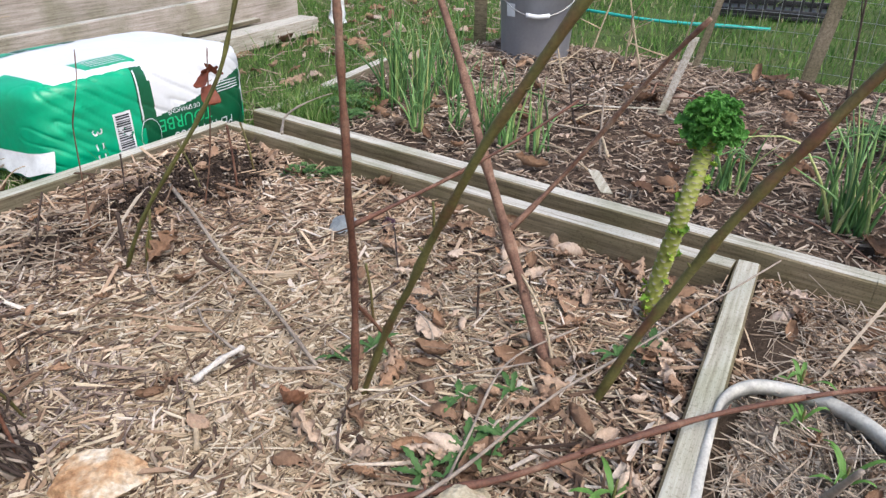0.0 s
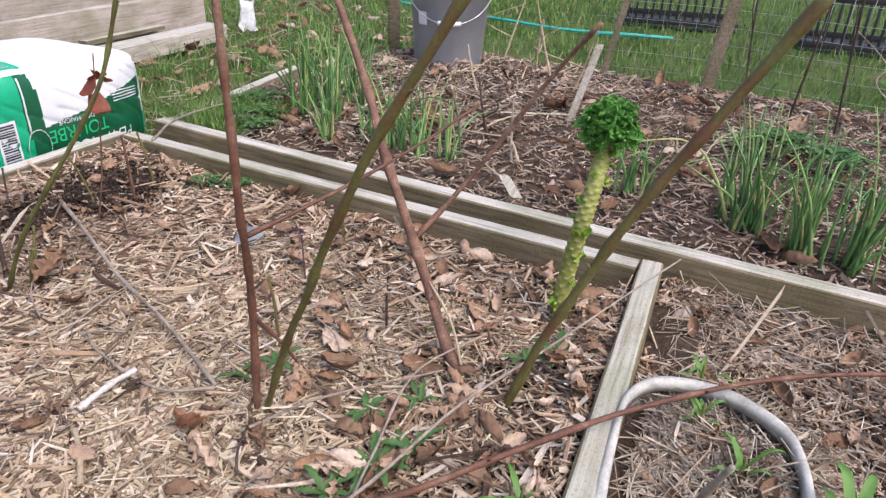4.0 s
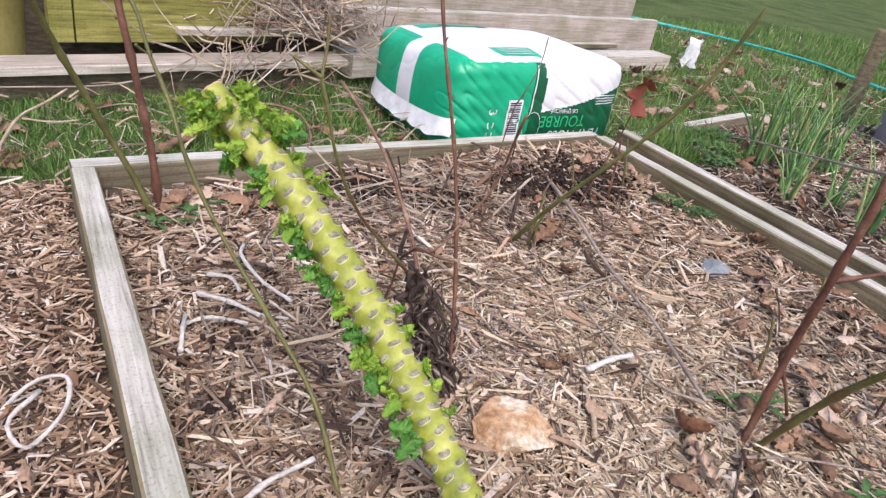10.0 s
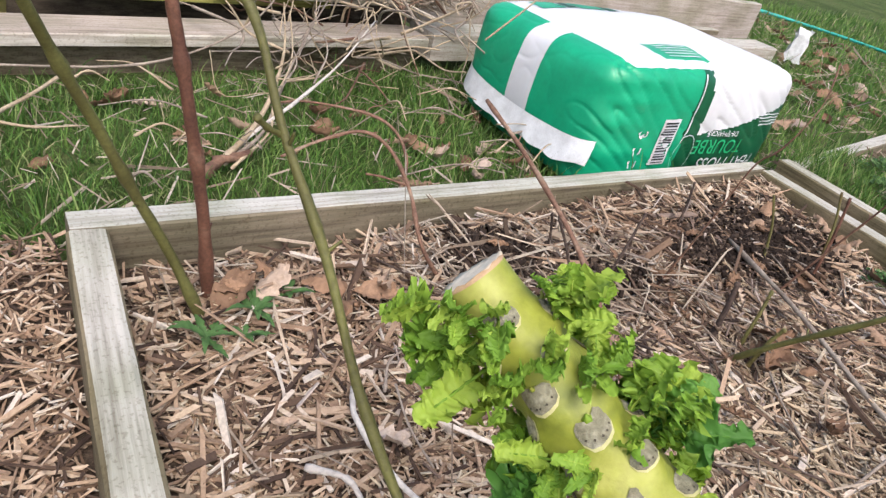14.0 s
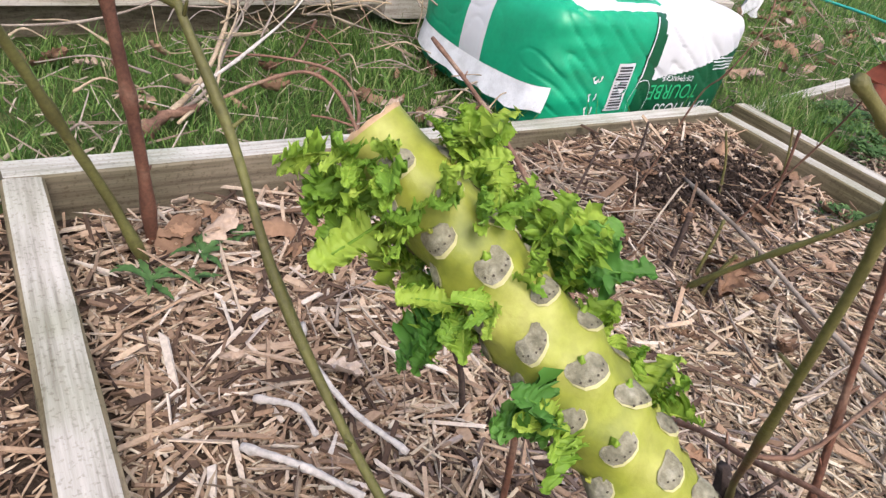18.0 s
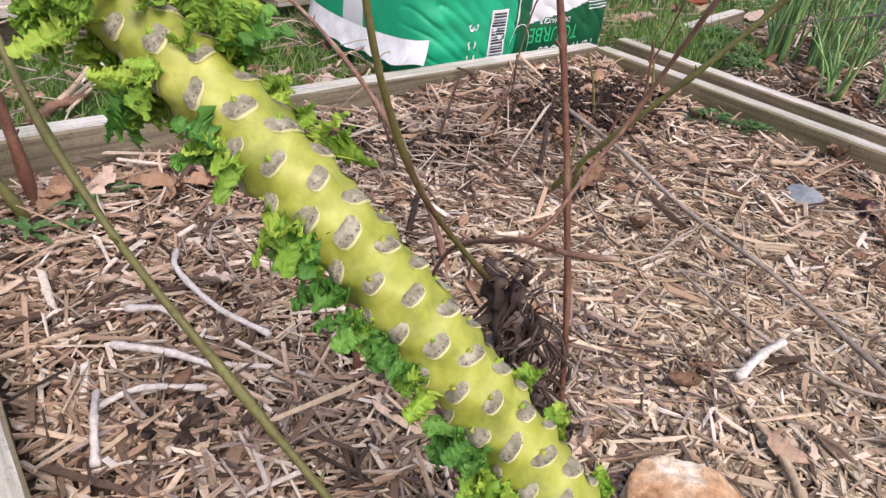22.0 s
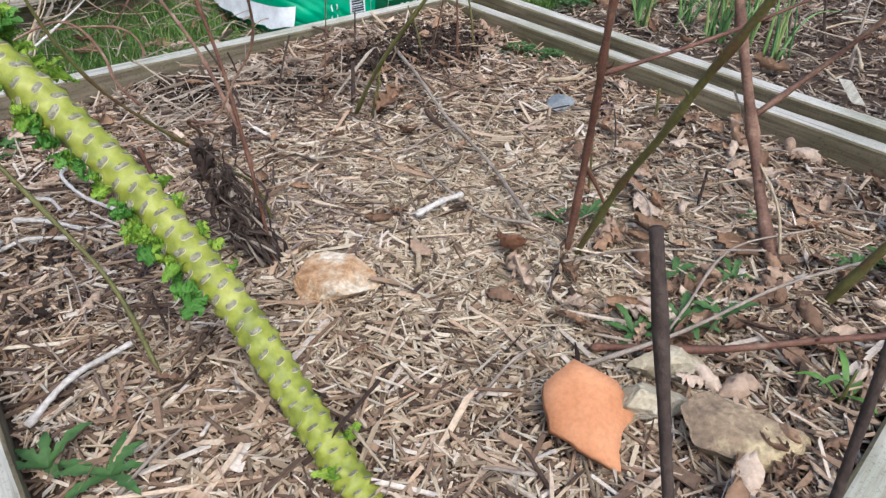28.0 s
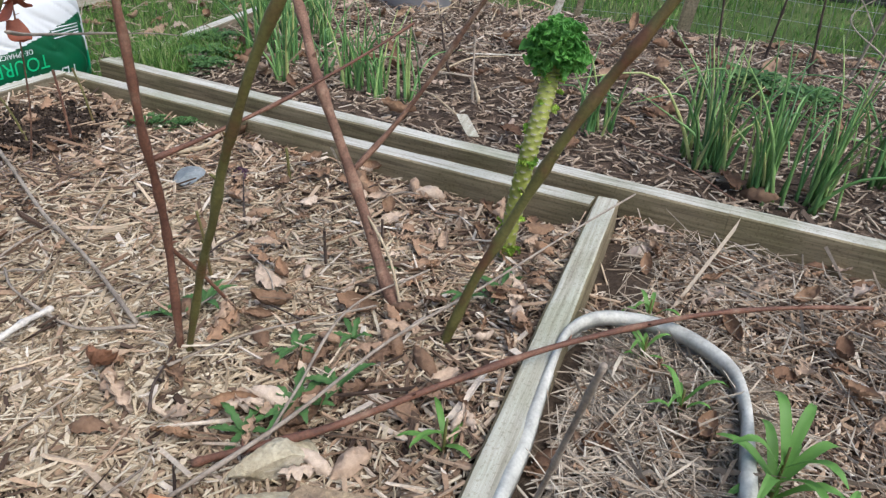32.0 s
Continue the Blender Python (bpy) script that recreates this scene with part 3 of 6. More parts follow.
# ---- stems ----
BARK_RED = two_scale("red_brown_bark", [(0.3, (0.085, 0.036, 0.024)), (0.55, (0.16, 0.072, 0.045)), (0.75, (0.25, 0.16, 0.11))], 26, 300, 0.6, 0.5, None, 0.5, 0.35)
BARK_TAN = two_scale("peeling_tan_bark", [(0.3, (0.12, 0.06, 0.042)), (0.55, (0.23, 0.13, 0.088)), (0.75, (0.40, 0.30, 0.22))], 26, 260, 0.7, 0.6, None, 0.5, 0.3)
BARK_GREEN = two_scale("olive_green_bark", [(0.3, (0.075, 0.07, 0.02)), (0.7, (0.15, 0.15, 0.045))], 20, 300, 0.55, 0.4, None, 0.6, 0.35)
BARK_OLIVE = two_scale("olive_brown_bark", [(0.35, (0.12, 0.055, 0.028)), (0.5, (0.11, 0.10, 0.03)), (0.7, (0.17, 0.16, 0.055))], 12, 300, 0.55, 0.4, None, 0.6, 0.35)
BARK_DARK = two_scale("dark_dead_bark", [(0.3, (0.04, 0.028, 0.025)), (0.7, (0.11, 0.08, 0.065))], 30, 260, 0.8, 0.6, None, 0.5, 0.2)
BARK_GREY = two_scale("grey_dead_stem", [(0.3, (0.20, 0.16, 0.13)), (0.7, (0.40, 0.34, 0.28))], 26, 240, 0.85, 0.5, None, 0.6, 0.2)
BARK_BLOND = two_scale("blond_dead_stem", [(0.3, (0.33, 0.25, 0.16)), (0.7, (0.52, 0.43, 0.31))], 26, 240, 0.85, 0.5, None, 0.6, 0.2)
BARK_WHITE = two_scale("bleached_stick", [(0.3, (0.45, 0.41, 0.37)), (0.7, (0.66, 0.62, 0.57))], 30, 220, 0.85, 0.5, None, 0.6, 0.2)


def cane(name, label, ctrl, r0, r1, mat, knots=7, branches=(), group="canes in the bed", seed=0, buds=0, category="cane"):
    """A leafless garden cane: stem, side shoots and buds."""
    ob = thing(name, label, category, group)
    g = Geo()
    p = tube(g, ctrl, r0, r1, 44, 9, knots, 0.03, seed=seed)
    part("stem", g, mat, ob)
    rs = np.random.default_rng(seed + 5)
    for line, b0, b1 in branches:
        g = Geo()
        tube(g, line, b0, b1, 18, 6, 3, 0.03, seed=seed + 3)
        part("shoot", g, mat, ob)
    for k in range(buds):
        i = int(len(p) * (0.15 + 0.8 * (k + rs.uniform(0, 0.6)) / max(buds, 1)))
        i = min(i, len(p) - 2)
        d = rs.normal(0, 1, 3)
        d[2] = abs(d[2]) + 0.4
        d /= np.linalg.norm(d)
        r = r0 + (r1 - r0) * i / len(p)
        g = Geo()
        tube(g, [p[i], p[i] + d * (r + 0.003), p[i] + d * (r + 0.007)], r * 0.55, 0.0006, 6, 6)
        part("bud", g, mat, ob)
    return ob


cane("bramble_cane", "upright red-brown cane with swollen joints rooted in wood chips",
     [(.668, .440, -.02), (.680, .444, .09), (.684, .445, .15), (.678, .439, .21), (.668, .432, .27), (.665, .428, .33), (.666, .430, .39), (.668, .432, .452), (.670, .435, .50), (.676, .440, .56)], .0044, .0035, BARK_RED, 9,
     [([(.674, .436, .236), (.74, .42, .245), (.82, .385, .268), (.90, .345, .30), (.98, .31, .335)], .0028, .0014), ([(.683, .446, .14), (.70, .46, .11), (.73, .45, .06), (.76, .44, .0)], .0028, .002)], buds=5, seed=1)
cane("bramble_cane", "leaning olive-green cane with reddish upper joints",
     [(.668, .432, -.02), (.663, .39, .09), (.655, .362, .15), (.645, .328, .21), (.633, .297, .27), (.627, .265, .33), (.628, .235, .39), (.636, .195, .46), (.65, .15, .54)], .0039, .0042, BARK_OLIVE, 6, buds=6, seed=2)
cane("bramble_cane", "tan peeling dead cane leaning away across the bed",
     [(.850, .235, -.02), (.885, .295, .03), (.925, .35, .09), (.94, .387, .15), (.95, .42, .21), (.965, .455, .27), (.995, .49, .31), (1.02, .53, .36), (1.05, .58, .42), (1.07, .62, .47)], .0078, .0052, BARK_TAN, 5,
     [([(.938, .385, .13), (1.0, .35, .19), (1.02, .305, .26), (1.02, .26, .33), (1.01, .21, .40), (1.0, .17, .45)], .0036, .0026)], buds=3, seed=3)
cane("bramble_cane", "thick olive-brown cane slanting over the board",
     [(.842, .184, -.02), (.85, .15, .09), (.86, .126, .15), (.863, .101, .21), (.867, .075, .27), (.877, .045, .33), (.88, .028, .36), (.89, -.005, .42), (.90, -.06, .52)], .0054, .0056, BARK_OLIVE, 6, buds=5, seed=4)
cane("bramble_cane", "smooth green cane near the bed corner",
     [(.111, 1.166, -.02), (.077, 1.18, .066), (.047, 1.184, .131), (.021, 1.18, .192), (-.003, 1.168, .247), (-.023, 1.149, .298), (-.05, 1.11, .38)], .0050, .0042, BARK_GREEN, 4, buds=3, seed=5)
cane("bramble_cane", "upright red-brown cane near the bed corner",
     [(.119, 1.196, -.02), (.110, 1.195, .08), (.102, 1.196, .142), (.093, 1.197, .198), (.085, 1.20, .248), (.077, 1.203, .292), (.066, 1.21, .37)], .0062, .0052, BARK_RED, 4, buds=3, seed=6)
cane("bramble_cane", "slim green cane leaning over the chips with a breaking bud",
     [(.172, .530, -.01), (.165, .608, .067), (.137, .680, .128), (.106, .748, .188), (.086, .806, .242), (.076, .850, .294), (.063, .883, .336), (.056, .908, .371), (.041, .935, .402), (.026, .96, .44)], .0024, .0018, BARK_GREEN, 6, [([(.063, .883, .334), (.056, .881, .338), (.050, .879, .344)], .0012, .0016)], buds=5, seed=7)
cane("bramble_cane", "thin blond-brown cane arching toward the lawn",
     [(.437, .87, -.01), (.440, .92, .05), (.443, .985, .095), (.446, 1.06, .135), (.447, 1.17, .172), (.446, 1.265, .195)], .0034, .0024, BARK_TAN, 5, buds=3, seed=8)
cane("bramble_cane", "jointed blond-brown cane crooking back over the board",
     [(.40, 1.178, -.02), (.345, 1.174, .055), (.341, 1.218, .10), (.325, 1.255, .135), (.294, 1.27, .15), (.245, 1.268, .14), (.20, 1.26, .125)], .0026, .0016, BARK_TAN, 6,
     [([(.338, 1.225, .105), (.315, 1.24, .108), (.295, 1.245, .11)], .0014, .0012)], buds=5, seed=18)
cane("bramble_cane", "forked brown cane close over the chips",
     [(.392, .712, -.01), (.366, .702, .075), (.327, .691, .118), (.288, .680, .162), (.249, .671, .205), (.212, .661, .251), (.185, .655, .304), (.170, .653, .354), (.164, .656, .3805), (.168, .661, .405), (.170, .666, .43)], .0019, .0013, BARK_OLIVE, 5,
     [([(.164, .656, .380), (.153, .660, .387), (.141, .665, .395)], .0018, .0014)], buds=4, seed=9)
cane("bramble_cane", "thin dark red-brown cane rising behind the rock",
     [(.350, .632, -.01), (.347, .640, .049), (.346, .656, .131), (.344, .672, .195), (.342, .683, .238), (.333, .696, .302), (.324, .709, .355), (.320, .729, .404), (.319, .749, .452)], .0023, .0017, BARK_RED, 6, buds=6, seed=10)
cane("bramble_cane", "thin forked grey-brown twig hooked among the canes",
     [(.352, .835, -.01), (.345, .800, .06), (.330, .763, .119), (.317, .722, .155), (.298, .686, .180), (.288, .657, .200), (.292, .623, .208), (.300, .600, .216)], .0018, .0015, BARK_TAN, 4,
     [([(.300, .688, .179), (.322, .672, .188), (.346, .666, .227), (.364, .661, .253), (.370, .655, .276), (.366, .643, .300), (.355, .624, .332), (.344, .602, .365)], .0012, .0015)], buds=3, seed=19)
cane("bramble_cane", "slim olive-green cane arching up out of the chips",
     [(.677, .969, -.01), (.676, .916, .067), (.680, .863, .138), (.700, .815, .208), (.727, .774, .278), (.752, .742, .346), (.766, .722, .41), (.776, .705, .47)], .0034, .0026, BARK_GREEN, 6, buds=6, seed=11)
leafy = cane("bramble_cane", "thin bare twig holding a few dry russet leaves",
             [(.905, 1.06, -.01), (.912, 1.03, .09), (.905, .995, .19), (.896, .968, .285), (.893, .955, .33)], .0016, .0010, BARK_TAN, 4, buds=3, seed=20)
cane("dead_stalk", "cut dark dead stalk standing at the front edge", [(.180, -.117, -.06), (.188, -.060, .098), (.195, -.002, .256), (.207, .056, .414)], .0013, .0017, BARK_DARK, 3, group="cut stalks", category="stalk", seed=12)
cane("dead_stalk", "cut dark dead stalk beside the front board", [(.242, -.049, -.06), (.259, -.025, .096), (.276, .0, .251), (.296, .022, .406)], .0016, .0019, BARK_DARK, 3, group="cut stalks", category="stalk", seed=13)
cane("dead_stalk", "grey dead stalk leaning over the path", [(.64, .0, -.03), (.583, -.026, .10), (.53, -.05, .22), (.473, -.074, .341)], .0024, .0016, BARK_GREY, 4, group="cut stalks", category="stalk", seed=14)
cane("bramble_cane", "long red cane lying low across the bed and board",
     [(.545, .292, .006), (.56, .274, .012), (.625, .197, .03), (.708, .12, .055), (.801, .045, .068), (.894, -.026, .065), (.977, -.098, .06), (1.061, -.185, .05), (1.124, -.276, .045)], .0042, .0024, BARK_RED, 6, buds=5, seed=15)

# ---- kale ----
KALE_STEM = two_scale("kale_stem", [(0.3, (0.14, 0.17, 0.025)), (0.5, (0.27, 0.30, 0.04)), (0.72, (0.38, 0.39, 0.09))], 34, 160, 0.5, 0.25, None, 0.75, 0.4)
KALE_STEM2 = two_scale("kale_stem_green", [(0.3, (0.20, 0.23, 0.04)), (0.7, (0.33, 0.35, 0.09))], 20, 160, 0.55, 0.3, None, 0.7, 0.35)
SCAR = two_scale("kale_leaf_scar", [(0.3, (0.13, 0.12, 0.075)), (0.55, (0.30, 0.285, 0.20)), (0.7, (0.42, 0.40, 0.31))], 120, 420, 0.85, 0.5, None, 0.5, 0.2)
SCAR_RIM = two_scale("kale_scar_rim", [(0.3, (0.44, 0.42, 0.19)), (0.7, (0.56, 0.54, 0.28))], 60, 300, 0.7, 0.2, None, 0.8, 0.3)
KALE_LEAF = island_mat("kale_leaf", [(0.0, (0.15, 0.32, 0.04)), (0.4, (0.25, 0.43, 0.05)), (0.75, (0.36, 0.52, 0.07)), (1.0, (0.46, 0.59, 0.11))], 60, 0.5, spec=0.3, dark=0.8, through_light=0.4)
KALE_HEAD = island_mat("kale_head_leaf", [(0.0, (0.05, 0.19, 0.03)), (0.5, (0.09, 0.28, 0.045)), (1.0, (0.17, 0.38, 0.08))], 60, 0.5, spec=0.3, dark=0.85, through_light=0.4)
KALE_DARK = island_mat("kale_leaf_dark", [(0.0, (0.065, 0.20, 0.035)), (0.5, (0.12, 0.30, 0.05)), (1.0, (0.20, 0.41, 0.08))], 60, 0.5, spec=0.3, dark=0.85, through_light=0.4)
CUT = two_scale("cut_pith", [(0.3, (0.74, 0.62, 0.45)), (0.7, (0.90, 0.82, 0.68))], 90, 420, 0.9, 0.4, None, 0.8, 0.2)
CUT_EDGE = two_scale("cut_rind", [(0.3, (0.40, 0.25, 0.14)), (0.7, (0.62, 0.47, 0.30))], 90, 300, 0.85, 0.4, None, 0.7, 0.2)


CUT_WAY = np.array([-0.468, 0.661, 0.586])
PORE = plain("dark_scar_pores", (0.07, 0.06, 0.045), 0.9, 0.2, 0, 0.1, 60)


def kale_leaf_geo(geo, origin, direction, length, width, seed, mat=0, lobes=3):
    """A small curly kale leaf: a pale stalk and one blade, lobed and ruffled ever more toward its margin."""
    rs = np.random.default_rng(seed)
    d = np.array(direction, float)
    d /= np.linalg.norm(d)
    side = np.cross(d, [0, 0, 1.0])
    side = side / np.linalg.norm(side) if np.linalg.norm(side) > 0.1 else np.array([1.0, 0, 0])
    up = np.cross(side, d)
    roll = rs.uniform(-0.9, 0.9)
    side, up = side * math.cos(roll) + up * math.sin(roll), up * math.cos(roll) - side * math.sin(roll)
    bend, cup = rs.uniform(-0.55, 0.25), rs.uniform(0.3, 1.1)
    at = lambda u: np.array(origin) + d * u * length + up * bend * u * u * length
    tube(geo, [at(0), at(0.4), at(0.8)], width * 0.13, width * 0.06, 5, 4, mat=mat)
    nu, nv = (41, 11) if length > 0.012 else (13, 7)
    half, sd = width * 1.30, rs.uniform(0, 400)
    fold = lambda a, b, c: noise.noise(Vector((a, b, c)))
    vs = []
    for i in range(nu):
        u = i / (nu - 1)
        f = 0.22 + 0.80 * u
        w0 = half * (0.20 + 0.80 * math.sin(math.pi * min(1.0, 0.10 + 0.82 * u ** 0.75)) ** 0.8) * (0.85 + 0.5 * fold(u * lobes * 1.1 + sd, 0.5, 0.2))
        for j in range(nv):
            v = (j / (nv - 1) - 0.5) * 2
            m = abs(v) ** 1.4 + 0.5 * max(0.0, u - 0.8)
            y = sd + (7.0 if v > 0 else 0.0)
            lift = w0 * m * (0.8 * fold(u * 9, y, v * 1.3) + 1.2 * fold(u * 27, y, v * 2.4 + 5)) + w0 * 0.26 * fold(u * 15, v * 4, sd)
            slide = w0 * m * (0.5 * fold(u * 9, y + 31, v) + 0.5 * fold(u * 20, y + 57, v))
            out = v * w0 * (1 + 0.45 * m * fold(u * 21, y + 83, v))
            vs.append(at(f) + side * out + up * (lift + cup * abs(v) * w0 * 0.7) + d * (slide - 0.2 * m * w0))
    geo.add(vs, [(i * nv + j, i * nv + j + 1, (i + 1) * nv + j + 1, (i + 1) * nv + j) for i in range(nu - 1) for j in range(nv - 1)], mat)


def kale_plant(label, ctrl, r0, r1, rows, mats, scar, seed, cut, bulge=0.2):
    """A tall bare kale stem with spiralling leaf scars and a blunt cut or leafy top."""
    ob = thing("kale_plant", label, "kale plant", "kale in the bed")
    rs = np.random.default_rng(seed)
    n, ring = 150, 32
    p = curve_points(ctrl, n)
    tan, a, b = frames_along(p)
    s = np.linspace(0, 1, n)
    seglen = np.linalg.norm(np.diff(p, axis=0), axis=1).sum()
    where = np.array([((k + 0.5) / rows * 0.985, (k * 2.4) % (2 * math.pi)) for k in range(rows)])

    def girth(si, ang):
        base = (r0 + (r1 - r0) * si) * (1 - (0.20 * min(1.0, max(0.0, (si - 0.86) / 0.12)) if cut else 0.0))
        dd = (si - where[:, 0]) * seglen
        near = np.abs(dd) < 0.03 * scar
        da = (ang - where[near, 1] + math.pi) % (2 * math.pi) - math.pi
        return base * (1 + bulge * float(np.max(np.exp(-((dd[near] + 0.0045 * scar) / (0.0062 * scar)) ** 2 - (da / 0.48) ** 2), initial=0.0)))

    def on_stem(si, ang, lift=0.0):
        i = min(n - 2, max(0, int(si * (n - 1))))
        f = min(1.0, max(0.0, si * (n - 1) - i))
        c, aa, bb = p[i] * (1 - f) + p[i + 1] * f, a[i] * (1 - f) + a[i + 1] * f, b[i] * (1 - f) + b[i + 1] * f
        off = (girth(si, ang) + lift) * (math.cos(ang) * aa + math.sin(ang) * bb)
        if cut and si > 0.9:
            off = off - tan[i] * ((off @ CUT_WAY) / (tan[i] @ CUT_WAY) * min(1.0, (si - 0.9) / 0.1))
        return c + off

    g = Geo()
    vs = [on_stem(si, j / ring * 2 * math.pi) for si in s for j in range(ring)]
    g.add(vs, [(i * ring + j, i * ring + (j + 1) % ring, (i + 1) * ring + (j + 1) % ring, (i + 1) * ring + j) for i in range(n - 1) for j in range(ring)])
    part("stem", g, mats[0], ob)
    top = Geo()
    mid = np.mean(vs[-ring:], axis=0)
    if cut:
        lip = [mid + (v - mid) * rs.uniform(1.0, 1.05) + tan[-1] * rs.uniform(0.001, 0.0022) for v in vs[-ring:]]
        dip = [mid + (v - mid) * 0.8 + tan[-1] * rs.uniform(0.0004, 0.0016) for v in vs[-ring:]]
        top.add([mid + tan[-1] * 0.0006, *dip, *lip, *vs[-ring:]], [(0, j + 1, (j + 1) % ring + 1) for j in range(ring)]
                + [(k * ring + j + 1, (k + 1) * ring + j + 1, (k + 1) * ring + (j + 1) % ring + 1, k * ring + (j + 1) % ring + 1) for k in (0, 1) for j in range(ring)])
        top.m = [0] * (2 * ring) + [1] * ring
        part("cut_top", top, (CUT, CUT_EDGE), ob, "cream fibrous cut end with brown rind")
    else:
        top.add([p[-1] + tan[-1] * r1 * 0.6, *vs[-ring:]], [(0, j + 1, (j + 1) % ring + 1) for j in range(ring)])
        part("crown", top, mats[0], ob)
    for sp, an in where:
        rr = r0 + (r1 - r0) * sp
        grown = 0.66 + 0.34 * min(1.0, sp / 0.6)
        wv, hv = 0.395 * grown * rs.uniform(0.8, 1.15), rr * 0.335 * grown * scar * rs.uniform(0.75, 1.2) / seglen
        lean, notch = rs.normal(0, 0.22), rs.uniform(0.1, 0.5)
        for which, k, lift, m in (("leaf_scar", 1.0, 0.0006, (SCAR, PORE)), ("scar_rim", 1.03, 0.0003, (SCAR_RIM,))):
            sg = Geo()
            rings = [on_stem(sp, an, lift)]
            for f in (0.5, 1.0):
                for q in range(14):
                    t = q / 14 * 2 * math.pi
                    x, y = math.cos(t) * k * f, math.sin(t) * k * f
                    y = y * (1 + 0.10 * math.sin(3 * t + an)) * (1.2 if k > 1 else 1.0) if y < 0 else y * (0.62 - notch * math.exp(-(x / 0.35) ** 2)) * (0.5 if k > 1 else 1.0)
                    y += lean * x
                    rings.append(on_stem(sp + y * hv, an + x * wv, lift))
            sg.add(rings, [(0, q + 1, (q + 1) % 14 + 1) for q in range(14)] + [(q + 1, q + 15, (q + 1) % 14 + 15, (q + 1) % 14 + 1) for q in range(14)])
            if len(m) == 2 and scar > 0.7:
                for q in range(5):
                    x = (q - 2) * 0.33 + rs.normal(0, 0.04)
                    c = on_stem(sp - hv * (0.62 - 0.45 * x * x), an + x * wv, 0.0009)
                    e = on_stem(sp - hv * (0.50 - 0.45 * x * x), an + x * wv, 0.0009) - c
                    o = on_stem(sp - hv * (0.62 - 0.45 * x * x), an + (x + 0.12) * wv, 0.0009) - c
                    sg.add([c - e * 0.6, c + o * 0.6, c + e * 0.6, c - o * 0.6], [(0, 1, 2, 3)], 1)
            part(which, sg, m, ob)
        if scar > 0.7 and rs.uniform() < 0.6:
            nub = Geo()
            root = on_stem(sp + hv * 0.25, an, -0.0005)
            tube(nub, [root, on_stem(sp + hv * 0.35, an, 0.0015), on_stem(sp + hv * 0.55, an + 0.03, 0.0024)], rs.uniform(0.0009, 0.0018), 0.0005, 5, 5, 1, 0.2, seed=int(sp * 1000))
            part("bud", nub, mats[0] if rs.uniform() < 0.6 else KALE_LEAF, ob)
    return ob, p, tan, a, b, r0 + (r1 - r0) * s


K1 = [(.258, .280, -.012), (.256, .335, .007), (.254, .398, .029), (.247, .468, .072), (.230, .527, .121), (.211, .584, .167), (.183, .642, .219), (.147, .708, .274), (.105, .789, .325)]
k1, p, tan, a, b, rad = kale_plant("tall bare yellow-green kale stalk with leaf scars and curly sprouts, leaning", K1, .0138, .0160, 235, (KALE_STEM,), 0.95, 3, True, 0.30)
rs = np.random.default_rng(31)
for k in range(110):
    low = k < 52
    s = 0.44 + 0.44 * k / 52 if low else rs.uniform(0.89, 0.995)
    i = int(len(p) * s)
    level = np.cross(tan[i], [0, 0, 1.0])
    level /= np.linalg.norm(level)
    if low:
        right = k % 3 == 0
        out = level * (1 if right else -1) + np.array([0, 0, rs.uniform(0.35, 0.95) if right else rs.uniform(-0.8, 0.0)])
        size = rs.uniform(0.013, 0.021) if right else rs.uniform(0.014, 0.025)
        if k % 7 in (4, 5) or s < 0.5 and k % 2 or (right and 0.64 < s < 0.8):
            continue
    else:
        ang = (k - 52) / 29 * 2 * math.pi + rs.uniform(-0.2, 0.2)
        out = math.cos(ang) * a[i] + math.sin(ang) * b[i]
        front = out @ np.array([-0.5, -0.6, 0.6]) > 0.5
        size = rs.uniform(0.010, 0.016) if front else rs.uniform(0.016, 0.028)
        if front and (k % 4 == 0 or s < 0.91):
            continue
    out = out / np.linalg.norm(out)
    g = Geo()
    for q in range(3):
        dv = out + tan[i] * rs.uniform(-0.5, 0.9) + rs.normal(0, 0.35 if low else 0.3, 3)
        ln = size * rs.uniform(0.8, 1.35)
        kale_leaf_geo(g, p[i] + out * rad[i] * 0.95, dv, ln, ln * (0.24 if low else 0.21), k * 7 + q, lobes=6 if ln > 0.02 else 4)
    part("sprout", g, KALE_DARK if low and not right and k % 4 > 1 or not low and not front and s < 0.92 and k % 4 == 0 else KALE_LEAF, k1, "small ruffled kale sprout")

for k, (i, an) in enumerate(((9, 0.6), (14, 2.2), (20, 4.4), (30, 0.2))):
    out = math.cos(an) * a[i] + math.sin(an) * b[i]
    g = Geo()
    for q in range(3):
        ln = rs.uniform(0.014, 0.024)
        kale_leaf_geo(g, p[i] + out * rad[i] * 0.9, out + np.array([0, 0, 0.5]) + rs.normal(0, 0.3, 3), ln, ln * 0.22, 1500 + 5 * k + q, lobes=4)
    part("sprout", g, KALE_LEAF, k1, "small ruffled kale sprout")

